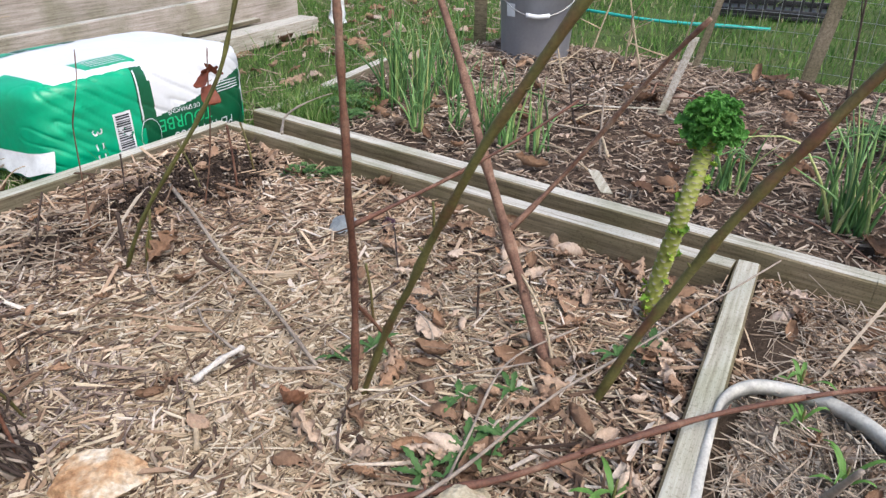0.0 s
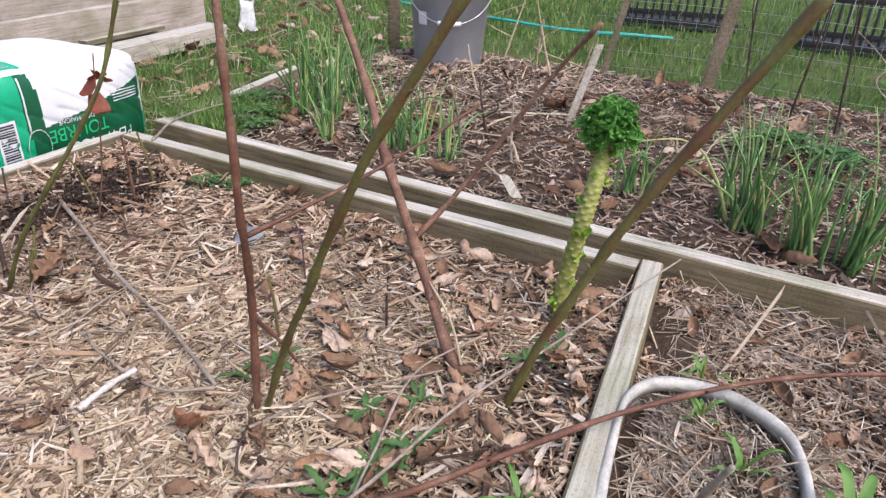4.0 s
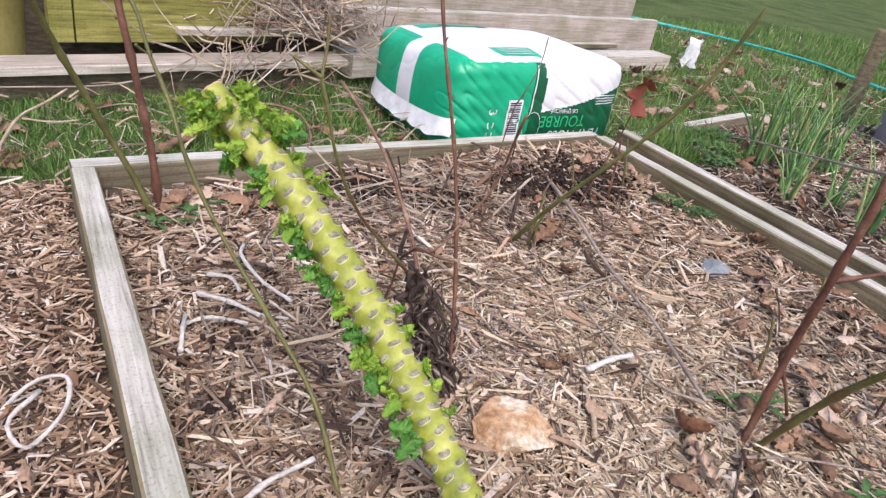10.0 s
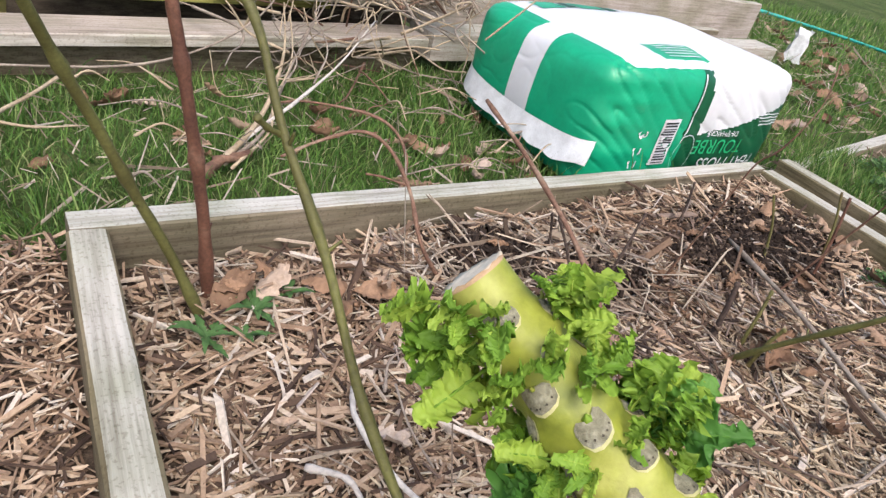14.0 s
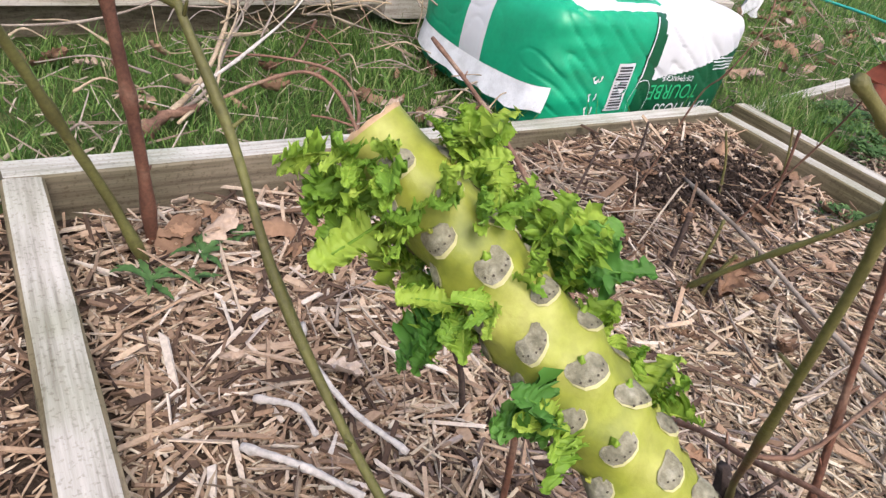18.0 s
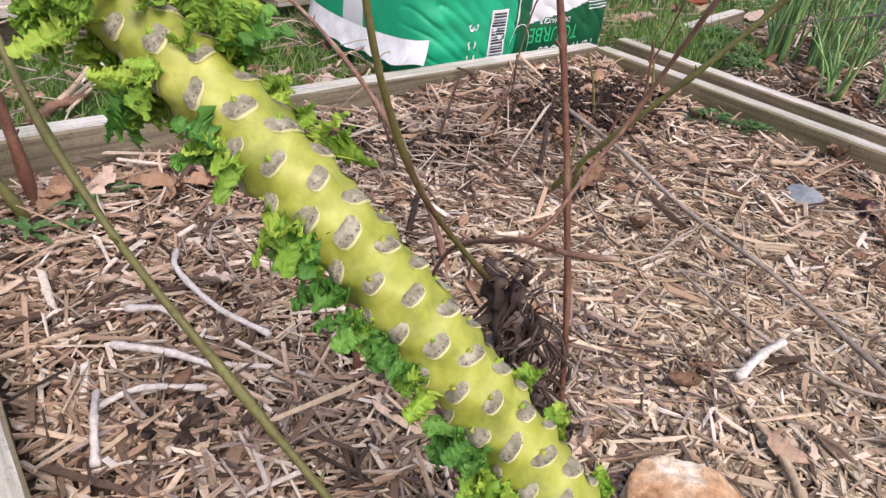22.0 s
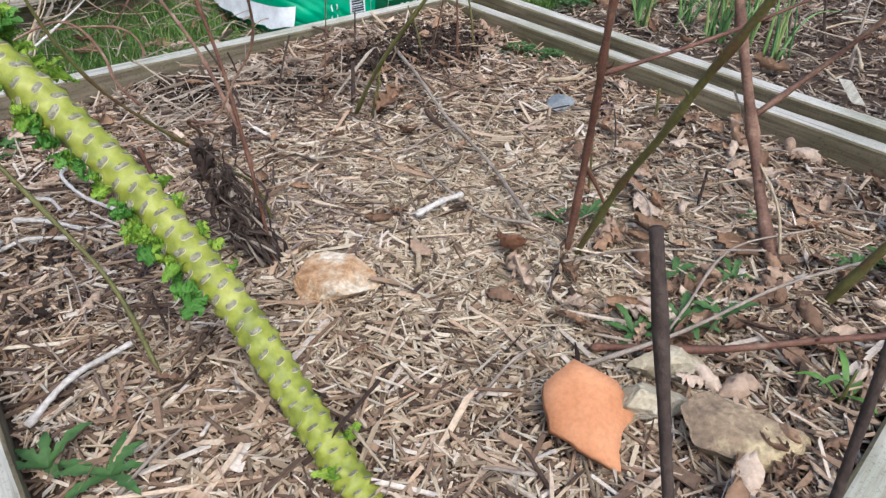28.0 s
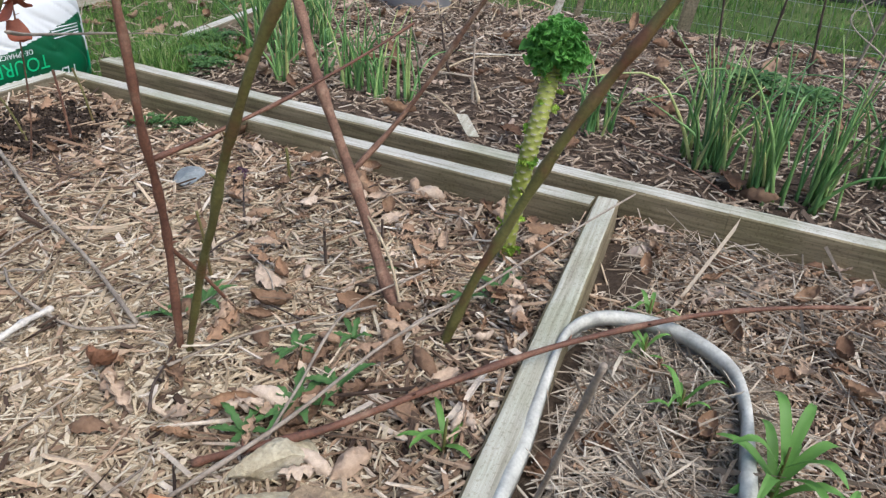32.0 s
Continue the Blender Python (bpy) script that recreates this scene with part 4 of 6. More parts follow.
K2 = [(1.063, .197, -.02), (1.058, .188, .07), (1.056, .177, .15), (1.068, .170, .21), (1.090, .169, .258), (1.10, .168, .29)]
k2, p, tan, a, b, rad = kale_plant("tall scarred kale stalk with a round curly green head", K2, .0108, .0112, 210, (KALE_STEM2,), 0.40, 9, False, 0.20)
rs = np.random.default_rng(5)
for k in range(130):
    th, ph = rs.uniform(0, 6.28), math.acos(rs.uniform(-0.35, 1))
    d = np.array([math.cos(th) * math.sin(ph), math.sin(th) * math.sin(ph), math.cos(ph)])
    g = Geo()
    c = np.array([1.104, .166, .298])
    kale_leaf_geo(g, c + d * 0.010, d + rs.normal(0, 0.22, 3), rs.uniform(.026, .037), rs.uniform(.009, .0125), 500 + k, lobes=2)
    part("head_leaf", g, KALE_HEAD, k2, "tight curly kale leaf")
for k in range(26):
    i = int(len(p) * rs.uniform(0.08, 0.93))
    ang = rs.uniform(0, 6.28)
    out = math.cos(ang) * a[i] + math.sin(ang) * b[i]
    g = Geo()
    for q in range(2):
        ln = rs.uniform(.007, .016)
        kale_leaf_geo(g, p[i] + out * rad[i] * 0.9, out + rs.normal(0, 0.4, 3), ln, ln * .3, 900 + 3 * k + q, lobes=2)
    part("sprout", g, KALE_LEAF, k2, "small ruffled kale sprout")

# ---- rocks, shard and slate ----
OCHRE = two_scale("ochre_quartz_rock", [(0.32, (0.26, 0.13, 0.06)), (0.45, (0.50, 0.30, 0.16)), (0.55, (0.58, 0.42, 0.27)), (0.66, (0.74, 0.66, 0.54))], 30, 150, 0.85, 1.0, None, 0.5, 0.3, 0, 0.004)
PALE = two_scale("pale_stained_rock", [(0.3, (0.30, 0.24, 0.15)), (0.5, (0.48, 0.42, 0.30)), (0.7, (0.62, 0.57, 0.48))], 22, 200, 0.8, 0.7, None, 0.6, 0.3, 0, 0.004)
BROWNROCK = two_scale("brown_conglomerate_rock", [(0.32, (0.19, 0.135, 0.095)), (0.5, (0.34, 0.25, 0.16)), (0.62, (0.56, 0.45, 0.27))], 20, 170, 0.85, 0.9, None, 0.55, 0.3, 0, 0.004)
SLATE = two_scale("blue_grey_slate", [(0.3, (0.15, 0.17, 0.18)), (0.7, (0.27, 0.29, 0.30))], 30, 200, 0.6, 0.4, None, 0.7, 0.3)
CLAY = two_scale("terracotta", [(0.3, (0.46, 0.19, 0.085)), (0.7, (0.60, 0.29, 0.15))], 18, 200, 0.85, 0.3, None, 0.8, 0.2)


def rock(name, label, at, dims, rz, mat, seed, cuts=9, category="rock", tilt=(0, 0)):
    """A broken stone: a lump cut by flat fracture faces, with fine relief."""
    bm = bmesh.new()
    bmesh.ops.create_icosphere(bm, subdivisions=5, radius=1.0)
    rs = np.random.default_rng(seed)
    planes = []
    for _ in range(cuts):
        d = rs.normal(0, 1, 3)
        planes.append((d / np.linalg.norm(d), rs.uniform(0.46, 0.76)))
    for v in bm.verts:
        c = np.array(v.co)
        for d, h in planes:
            over = c @ d - h
            if over > 0:
                c = c - d * over
        nv = Vector(c)
        c = c * (1 + 0.04 * noise.noise(nv * 2.2 + Vector((seed, 0, 0))) + 0.035 * noise.noise(nv * 6 + Vector((seed, 3, 0))) + 0.015 * noise.noise(nv * 17))
        v.co = Vector(c * np.array(dims) / 2)
    me = bpy.data.meshes.new(name)
    bm.to_mesh(me)
    bm.free()
    me.materials.append(mat)
    me.polygons.foreach_set("use_smooth", [True] * len(me.polygons))
    ob = new(name, me)
    ob.matrix_basis = pose(*at, rx=tilt[0], ry=tilt[1], rz=rz)
    return tagged(ob, label, category)


rock("rock", "ochre and white quartz rock resting on the wood chips", (.372, .546, .013), (.128, .092, .074), -43, OCHRE, 4, 14)
rock("rock", "brown and ochre rock by the front board", (.556, .130, .012), (.126, .088, .082), -46, BROWNROCK, 8, 14)
rock("rock", "pale wedge of rock beside a terracotta shard", (.522, .205, .014), (.092, .058, .064), -27, PALE, 13, 12)
rock("rock", "long pale rock half buried in leaves", (.588, .218, .010), (.116, .048, .042), -38, PALE, 17, 12)
rock("slate_piece", "flat blue-grey piece of slate on the chips", (1.007, .775, .006), (.075, .058, .016), 30, SLATE, 21, 6, "stone")

g = Geo()
rs = np.random.default_rng(3)
outline = [(-.050, .034), (-.018, .056), (.030, .040), (.052, .008), (.030, -.022), (.026, -.062), (-.006, -.050), (-.044, -.020)]
arc = []
for k in range(len(outline)):
    p0, p1 = np.array(outline[k]), np.array(outline[(k + 1) % len(outline)])
    for t in np.linspace(0, 1, 4, endpoint=False):
        arc.append(p0 + (p1 - p0) * t + rs.normal(0, 0.0008, 2))


def pot_wall(x, y, lift):
    return (x, y, 0.018 - 7.0 * x * x + 0.0 * y + lift)


top, mid, low = [], [], []
for x, y in arc:
    top.append(pot_wall(x, y, 0.004))
    low.append(pot_wall(x * 1.01, y * 1.01, -0.005))
rings = [[pot_wall(x * k, y * k, 0.004) for x, y in arc] for k in (0.15, 0.4, 0.7, 1.0)] + [low] + [[pot_wall(x * k, y * k, -0.005) for x, y in arc] for k in (0.6, 0.15)]
m = len(arc)
vs = [v for r in rings for v in r]
g.add(vs, [(i * m + j, i * m + (j + 1) % m, (i + 1) * m + (j + 1) % m, (i + 1) * m + j) for i in range(len(rings) - 1) for j in range(m)] + [tuple(range(m))[::-1], tuple((len(rings) - 1) * m + j for j in range(m))])
shard = tagged(part("terracotta_shard", g, CLAY), "curved broken shard of an orange terracotta pot", "pot shard")
shard.matrix_basis = pose(.464, .226, .013, rx=20, ry=6, rz=-40) @ Matrix.Scale(0.86, 4)

# ---- buried tub by the front board ----
TUBWHITE = plain("dirty_white_plastic", (0.44, 0.43, 0.395), 0.5, 0.4, 0, 0.28, 30)
tub = thing("planter_tub", "white plastic tub sunk in the path, full of leaves", "planter tub")
loop = [(.40, -.014), (.52, .003), (.624, .016), (.70, .025), (.80, .036), (.88, .041), (.935, .018), (.955, -.024), (.950, -.075), (.917, -.135), (.87, -.160), (.80, -.172), (.65, -.19), (.50, -.20), (.40, -.17), (.36, -.09)]
ring = curve_points([(x, y, 0) for x, y in loop + loop[:1]], 90)
cen = ring.mean(0)
prof = [(-.004, -.09), (0.0, .030), (.000, .043), (-.003, .049), (-.010, .051), (-.016, .047), (-.017, .036), (-.014, .036), (-.012, .044), (-.005, .043), (-.004, .030), (.004, -.09)]
g, vs = Geo(), []
for i in range(90):
    q = ring[i]
    d = (cen - q) / np.linalg.norm(cen - q)
    for w, z in prof:
        vs.append((q[0] - d[0] * (-w - 0.004) * -1, q[1] - d[1] * (-w - 0.004) * -1, z - 0.001 + 0.003 * math.sin(i * 0.3)))
k = len(prof)
g.add(vs, [(i * k + j, ((i + 1) % 90) * k + j, ((i + 1) % 90) * k + j + 1, i * k + j + 1) for i in range(89) for j in range(k - 1)])
part("rim", g, TUBWHITE, tub)
g = Geo()
inner = [cen + (q - cen) * k for k in (0.97, 0.7, 0.4, 0.1) for q in ring[:89]]
g.add([(q[0], q[1], 0.012 + 0.006 * noise.noise(Vector((q[0] * 30, q[1] * 30, 0.5)))) for q in inner], [(r * 89 + i, r * 89 + (i + 1) % 89, (r + 1) * 89 + (i + 1) % 89, (r + 1) * 89 + i) for r in range(3) for i in range(89)] + [tuple(3 * 89 + i for i in range(89))])
part("soil_fill", g, LITTER, tub, "leaf-littered soil filling the tub")

# ---- fallen leaves ----
def leaf_mesh(name, seed, lobed, size=1.0):
    """A dry leaf one unit long: lobed outline, curled across and along."""
    rs = np.random.default_rng(seed)
    g, vs = Geo(), []
    nu, nv = 15, 9
    curl, roll, ph = rs.uniform(0.7, 2.1), rs.uniform(-0.4, 1.1), rs.uniform(0, 6)
    for i in range(nu):
        u = i / (nu - 1)
        half = 0.34 * math.sin(math.pi * min(1, u * 0.93 + 0.05)) ** 0.8
        if lobed:
            half *= 0.62 + 0.38 * math.sin(u * 3.5 * 6.28 + ph)
        for j in range(nv):
            w = (j / (nv - 1) - 0.5) * 2
            ang = curl * w
            vs.append((u - 0.5 + 0.03 * rs.normal(), half * math.sin(ang) / max(curl, 0.3), half * (1 - math.cos(ang)) / max(curl, 0.3) + roll * (u - 0.5) ** 2 + 0.034 * rs.normal()))
    g.add(vs, [(i * nv + j, i * nv + j + 1, (i + 1) * nv + j + 1, (i + 1) * nv + j) for i in range(nu - 1) for j in range(nv - 1)])
    return g.mesh(name, [LEAF_OBJ])


LEAF_OBJ = per_object("dry_leaf", [(0.0, (0.15, 0.09, 0.058)), (0.3, (0.22, 0.135, 0.085)), (0.55, (0.30, 0.18, 0.11)), (0.8, (0.40, 0.29, 0.21)), (1.0, (0.56, 0.45, 0.36))], 9, 0.75, 0.25)
LEAVES = [leaf_mesh("dry_leaf", k, k % 2 == 0) for k in range(8)]
rs = np.random.default_rng(77)


def drop_leaves(n, x0, x1, y0, y1, z, size, keep=None, label="curled brown dry leaf on the mulch"):
    made = 0
    while made < n:
        x, y = rs.uniform(x0, x1), rs.uniform(y0, y1)
        if keep and not keep(x, y):
            continue
        made += 1
        ob = tagged(new("dry_leaf", LEAVES[rs.integers(0, 8)]), label, "leaf", "fallen leaves")
        s = size * rs.uniform(0.6, 1.35)
        flip = 180 if rs.uniform() < 0.45 else 0
        ob.matrix_basis = pose(x, y, z + (mound(x, y) if z < 0.02 and x < 1.19 else 0.0) + (0.012 if flip else 0.004), rs.normal(0, 16) + flip, rs.normal(0, 16), rs.uniform(0, 360)) @ Matrix.Diagonal((s, s, s, 1))


def litter(n, x0, x1, y0, y1, z, size, keep, label):
    """Leaves that lie too thick or too far to be told apart, in one heap."""
    g, made = Geo(), 0
    while made < n:
        x, y = rs.uniform(x0, x1), rs.uniform(y0, y1)
        if keep and not keep(x, y):
            continue
        made += 1
        me = LEAVES[rs.integers(0, 8)]
        s = size * rs.uniform(0.6, 1.35)
        m = pose(x, y, z + rs.uniform(0.002, 0.012), rs.normal(0, 16) + (180 if rs.uniform() < 0.45 else 0), rs.normal(0, 16), rs.uniform(0, 360)) @ Matrix.Diagonal((s, s, s, 1))
        g.add([m @ v.co for v in me.vertices], [tuple(q.vertices) for q in me.polygons])
    tagged(part("leaf_litter", g, LEAF_DRY), label, "leaf litter", kind="stuff")


inbed = lambda x, y: y > 0.05 + 0.115 * x
drop_leaves(62, .55, 1.17, .09, .48, .006, .046, inbed)
drop_leaves(26, .60, 1.17, .48, 1.2, .006, .036)
drop_leaves(16, 1.10, 1.18, .2, 1.2, .008, .05)
drop_leaves(22, .10, .60, .3, 1.2, .006, .034)
drop_leaves(9, .06, .30, 1.13, 1.24, .006, .055)
drop_leaves(46, .45, 1.17, .05, .22, .026, .034, lambda x, y: -.005 < y - .115 * x < .045)
drop_leaves(40, .72, 1.16, .20, .66, .008, .030)
drop_leaves(34, .45, 1.12, .88, 1.22, .008, .030)
for label, at, size, look_of in (("dark purple curled leaf lying on the chips", (1.063, .714, .012, 150, 12, 35), .062, (0.075, 0.035, 0.05)),
                                 ("brown withered leaf full of small holes", (.737, .941, .022, 12, -14, 20), .085, (0.21, 0.12, 0.07)),
                                 ("pale tan lobed leaf lying on the chips", (.985, .640, .010, 8, 6, 70), .075, (0.46, 0.31, 0.21)),
                                 ("russet curled leaf beside the ochre rock", (.585, .470, .022, 40, 20, 80), .060, (0.27, 0.13, 0.075))):
    g = Geo()
    me = LEAVES[1 if size < .07 else 2]
    g.add([v.co * size for v in me.vertices], [tuple(q.vertices) for q in me.polygons])
    lone = part("dry_leaf", g, two_scale("lone_leaf", [(0.3, tuple(c * 0.7 for c in look_of)), (0.7, tuple(min(0.8, c * 1.25) for c in look_of))], 40, 260, 0.6, 0.4, None, 0.6, 0.3))
    lone.matrix_basis = pose(*at)
    tagged(lone, label, "leaf", "fallen leaves")
litter(120, .48, .93, -.16, .01, .014, .036, lambda x, y: y < .115 * x - .085, "curled tan dry leaves in the sunk tub")
litter(70, .95, 1.30, -.5, .09, -.004, .04, lambda x, y: y < .115 * x - .075, "brown dry leaves strewn on the path")
litter(30, -.35, -.02, .5, 1.3, -.010, .030, None, "brown dry leaves strewn on the path")
litter(60, -.6, .74, 1.40, 1.75, -.02, .05, None, "brown dry leaves strewn on the lawn")
litter(150, 1.42, 2.65, -.3, 1.4, .03, .06, None, "tan oak leaves strewn on the onion bed")
litter(120, 1.6, 3.6, 1.6, 3.0, -.01, .07, None, "brown dry leaves strewn on the lawn")

# ---- sticks lying on the chips ----
def stick(label, ctrl, r0, r1, mat, seed=0, name="fallen_stick", category="stick"):
    g = Geo()
    tube(g, ctrl, r0, r1, 26, 7, 3, 0.08, seed=seed)
    return tagged(part(name, g, mat), label, category, "fallen sticks")


bleached = "bleached white stick lying on the chips"
stick(bleached, [(.117, .915, .008), (.15, .88, .012), (.182, .842, .008)], 0.0032, 0.0026, BARK_WHITE, 1)
stick(bleached, [(.209, 1.026, .01), (.195, .985, .016), (.205, .92, .012), (.232, .866, .006)], 0.0027, 0.0023, BARK_WHITE, 2)
stick(bleached, [(.085, .852, .006), (.12, .85, .012), (.162, .83, .008)], 0.0025, 0.0023, BARK_WHITE, 3)
stick(bleached, [(.074, .80, .004), (.083, .83, .018), (.092, .862, .012)], .003, .0024, BARK_WHITE, 4)
stick(bleached, [(.14, .955, .01), (.165, .93, .016), (.172, .905, .008)], .003, .002, BARK_WHITE, 5)
stick(bleached, [(.545, .604, .015), (.59, .608, .018), (.629, .607, .017)], 0.0042, 0.0036, BARK_WHITE, 6)
stick(bleached, [(.051, .534, .006), (.10, .565, .014), (.165, .587, .008)], .0035, .0025, BARK_WHITE, 7)
stick("pale split stick on the chips", [(.475, .505, .008), (.50, .54, .012), (.525, .585, .008)], .0035, .003, BARK_BLOND, 8)
stick("pale split wood piece by the side board", [(1.06, .86, .012), (1.10, .83, .016), (1.15, .84, .02)], .005, .004, BARK_BLOND, 9)
stick("long grey dead twig lying across the bed", [(.905, 1.165, .02), (.84, 1.0, .028), (.768, .814, .022), (.72, .66, .024), (.663, .502, .014)], .0034, .0024, BARK_GREY, 10)
stick("long grey dead twig lying across the bed", [(.66, .50, .012), (.62, .56, .014), (.63, .68, .016), (.66, .75, .01)], .0022, .0014, BARK_GREY, 11)
stick("thin dead twig among the leaves", [(.50, .28, .01), (.62, .235, .03), (.76, .205, .045), (.90, .16, .05), (1.05, .10, .075), (1.2, .05, .085)], .0022, .0012, BARK_GREY, 12)
stick("thin dead twig among the leaves", [(.55, .235, .01), (.66, .26, .022), (.80, .29, .03), (.93, .25, .03)], .0020, .0012, BARK_GREY, 13)
stick("thin dead twig among the leaves", [(.62, .42, .01), (.70, .36, .03), (.80, .25, .05)], .0016, .001, BARK_GREY, 14)
stick("thin dry vine strung over the bed toward the bale", [(.53, .37, .398), (.576, .422, .38), (.695, .548, .34), (.88, .71, .283), (1.084, .877, .22), (1.22, .99, .175)], .0013, .0010, BARK_GREY, 16, "dry_vine", "dead vine")
stick("thin dead twig standing before the bale", [(.70, 1.11, .0), (.694, 1.08, .12), (.690, 1.060, .21), (.684, 1.038, .242), (.690, 1.029, .272), (.70, 1.027, .307), (.713, 1.04, .345)], .0013, .0007, BARK_TAN, 17)
stick("pale wand standing beside the dead cane", [(.86, .25, .0), (.89, .29, .06), (.93, .36, .10), (.95, .42, .16)], .002, .0012, BARK_BLOND, 15)
rs = np.random.default_rng(55)
for k in range(46):
    x, y = rs.uniform(.08, 1.12), rs.uniform(.2, 1.22)
    an, ln = rs.uniform(0, 6.28), rs.uniform(.04, .13)
    dx, dy = math.cos(an) * ln / 2, math.sin(an) * ln / 2
    if y - abs(dy) < 0.09 + .115 * x or y + abs(dy) > 1.25 or not .05 < x - abs(dx) < x + abs(dx) < 1.17:
        continue
    stick("thin grey-brown twig on the chips", [(x - dx, y - dy, .008), (x + rs.normal(0, .006), y + rs.normal(0, .006), .012 + abs(rs.normal(0, .006))), (x + dx, y + dy, .009 + abs(rs.normal(0, .01)))], rs.uniform(.001, .0024), .001, [BARK_GREY, BARK_BLOND, BARK_DARK, BARK_GREY][k % 4], 100 + k)

# short stubs and shoots at the back of the bed
for k, (x, y, hgt, lx, ly, r, m) in enumerate([(.697, 1.004, .075, .01, .01, .004, BARK_DARK), (.704, .95, .06, .012, -.01, .003, BARK_OLIVE), (.735, .985, .07, .02, .01, .0026, BARK_OLIVE), (.996, 1.064, .14, .01, .02, .0026, BARK_RED), (.95, 1.12, .11, -.02, .03, .0022, BARK_OLIVE),
                                              (1.075, 1.10, .12, .0, .03, .0024, BARK_OLIVE), (.60, 1.12, .10, .05, .02, .002, BARK_DARK), (.52, 1.08, .12, -.04, .04, .002, BARK_DARK), (.83, 1.21, .09, .02, .02, .002, BARK_DARK), (.57, 1.2, .07, -.02, .0, .002, BARK_DARK), (.36, .72, .05, .0, .01, .0026, BARK_RED), (.28, .80, .11, -.01, .02, .003, BARK_RED), (.31, .90, .07, -.03, .0, .003, BARK_DARK),
                                              (.44, .955, .05, .01, .0, .004, BARK_DARK), (.90, .40, .06, .0, .0, .0022, BARK_DARK), (.80, .52, .09, .01, .02, .0022, BARK_OLIVE), (1.09, .62, .06, .01, .01, .003, BARK_OLIVE), (.985, .36, .05, .0, .0, .0022, BARK_DARK)]):
    cane("cane_stub", "short cut stub of an old cane in the chips", [(x, y, -.01), (x + lx * .5, y + ly * .4, hgt * .55), (x + lx, y + ly, hgt)], r, r * .8, m, 2, (), "cut stubs", 40 + k, 2, "cane stub")

# collapsed dead plant and dark crumbly patches
dead = thing("dead_plant", "blackened collapsed dead plant stump on the chips", "dead plant")
rs = np.random.default_rng(8)
for k in range(64):
    x, y = .352 + rs.normal(0, .007), .642 + rs.normal(0, .007)
    u1, twist, wide = rs.uniform(.45, 1.05), rs.uniform(0, 6.28), rs.normal(0, .010, 2)
    pts = [(x, y, -.005)]
    for q in range(1, 7):
        u = u1 * q / 6
        pts.append((x - .058 * u + wide[0] * u + .009 * math.sin(twist + q * 1.9) + rs.normal(0, .0025), y + .036 * u + wide[1] * u + .009 * math.cos(twist + q * 2.3) + rs.normal(0, .0025), .172 * u - (.03 * max(0, q - 4) * (k % 3 == 0)) + rs.normal(0, .003)))
    g = Geo()
    tube(g, pts, rs.uniform(.0008, .0026), .0006, 14, 5, 5, 0.4, seed=k)
    part("shrivelled_stem", g, BARK_DARK if k % 5 else BARK_GREY, dead)
for k in range(34):
    u = rs.uniform(.2, 1.0)
    g = Geo()
    o = np.array([.352 - .058 * u, .642 + .036 * u, .172 * u]) + rs.normal(0, .008, 3)
    pts = [o + rs.normal(0, .004, 3) + np.array([0, 0, -.010 * q]) for q in range(4)]
    tube(g, pts, rs.uniform(.002, .005), .0008, 10, 6, 3, 0.5, seed=900 + k)
    part("shrivelled_leaf", g, BARK_DARK if k % 4 else BARK_GREY, dead, "crumpled blackened leaf")
CRUMB = island_mat("soil_crumbs", [(0.0, (0.018, 0.013, 0.011)), (0.6, (0.05, 0.036, 0.029)), (1.0, (0.11, 0.08, 0.06))], 300, 0.95, spec=0.1)
g = Geo()
for k, (cx, cy, rr, n) in enumerate([(1.0, 1.145, .095, 1700), (.475, 1.20, .055, 700), (.62, 1.13, .05, 350), (.84, 1.15, .05, 400), (.15, .80, .04, 30), (.10, .70, .03, 20)]):
    xy = np.random.default_rng(k).normal(0, 1, (n, 2)) * [rr * 0.6, rr * 0.42] + [cx, cy]
    scatter_chips(g, xy, np.array([0.004 + mound(x, y) for x, y in xy]), 0.0065, 0.005, 0.004, 0.5, 60 + k)
tagged(part("soil_crumbs", g, CRUMB, smooth=False), "dark damp soil crumbs showing through the mulch", "soil", kind="stuff")

# ---- weeds ----
def toothed_leaf(geo, origin, yaw, length, width, rise, seed, teeth=5, mat=0):
    rs = np.random.default_rng(seed)
    nu, nv = 13, 5
    d = np.array([math.cos(yaw), math.sin(yaw), 0])
    s = np.array([-d[1], d[0], 0])
    vs = []
    for i in range(nu):
        u = i / (nu - 1)
        half = width * (0.15 + 0.85 * math.sin(math.pi * min(1.0, 0.12 + 0.85 * u)) ** 0.9)
        if teeth:
            half *= 0.45 + 0.55 * ((u * teeth) % 1.0)
        if i == nu - 1:
            half = 0.0005
        for j in range(nv):
            w = (j / (nv - 1) - 0.5) * 2
            vs.append(np.array(origin) + d * (u * length - 0.15 * length * abs(w) * bool(teeth) / teeth if teeth else u * length) + s * w * half + np.array([0, 0, rise * math.sin(u * 2.2) * length + 0.25 * abs(w) * half + rs.normal(0, 0.0004)]))
    geo.add(vs, [(i * nv + j, i * nv + j + 1, (i + 1) * nv + j + 1, (i + 1) * nv + j) for i in range(nu - 1) for j in range(nv - 1)], mat)


def dandelion(x, y, z, size, n, seed, label="low green dandelion rosette among the chips"):
    ob = thing("dandelion", label, "weed", "weeds")
    rs = np.random.default_rng(seed)
    for k in range(n):
        g = Geo()
        toothed_leaf(g, (x, y, z), k * 2.4 + rs.uniform(-.4, .4), size * rs.uniform(.6, 1.2), size * .16, rs.uniform(.05, .45), seed * 31 + k)
        part("leaf", g, WEED, ob)


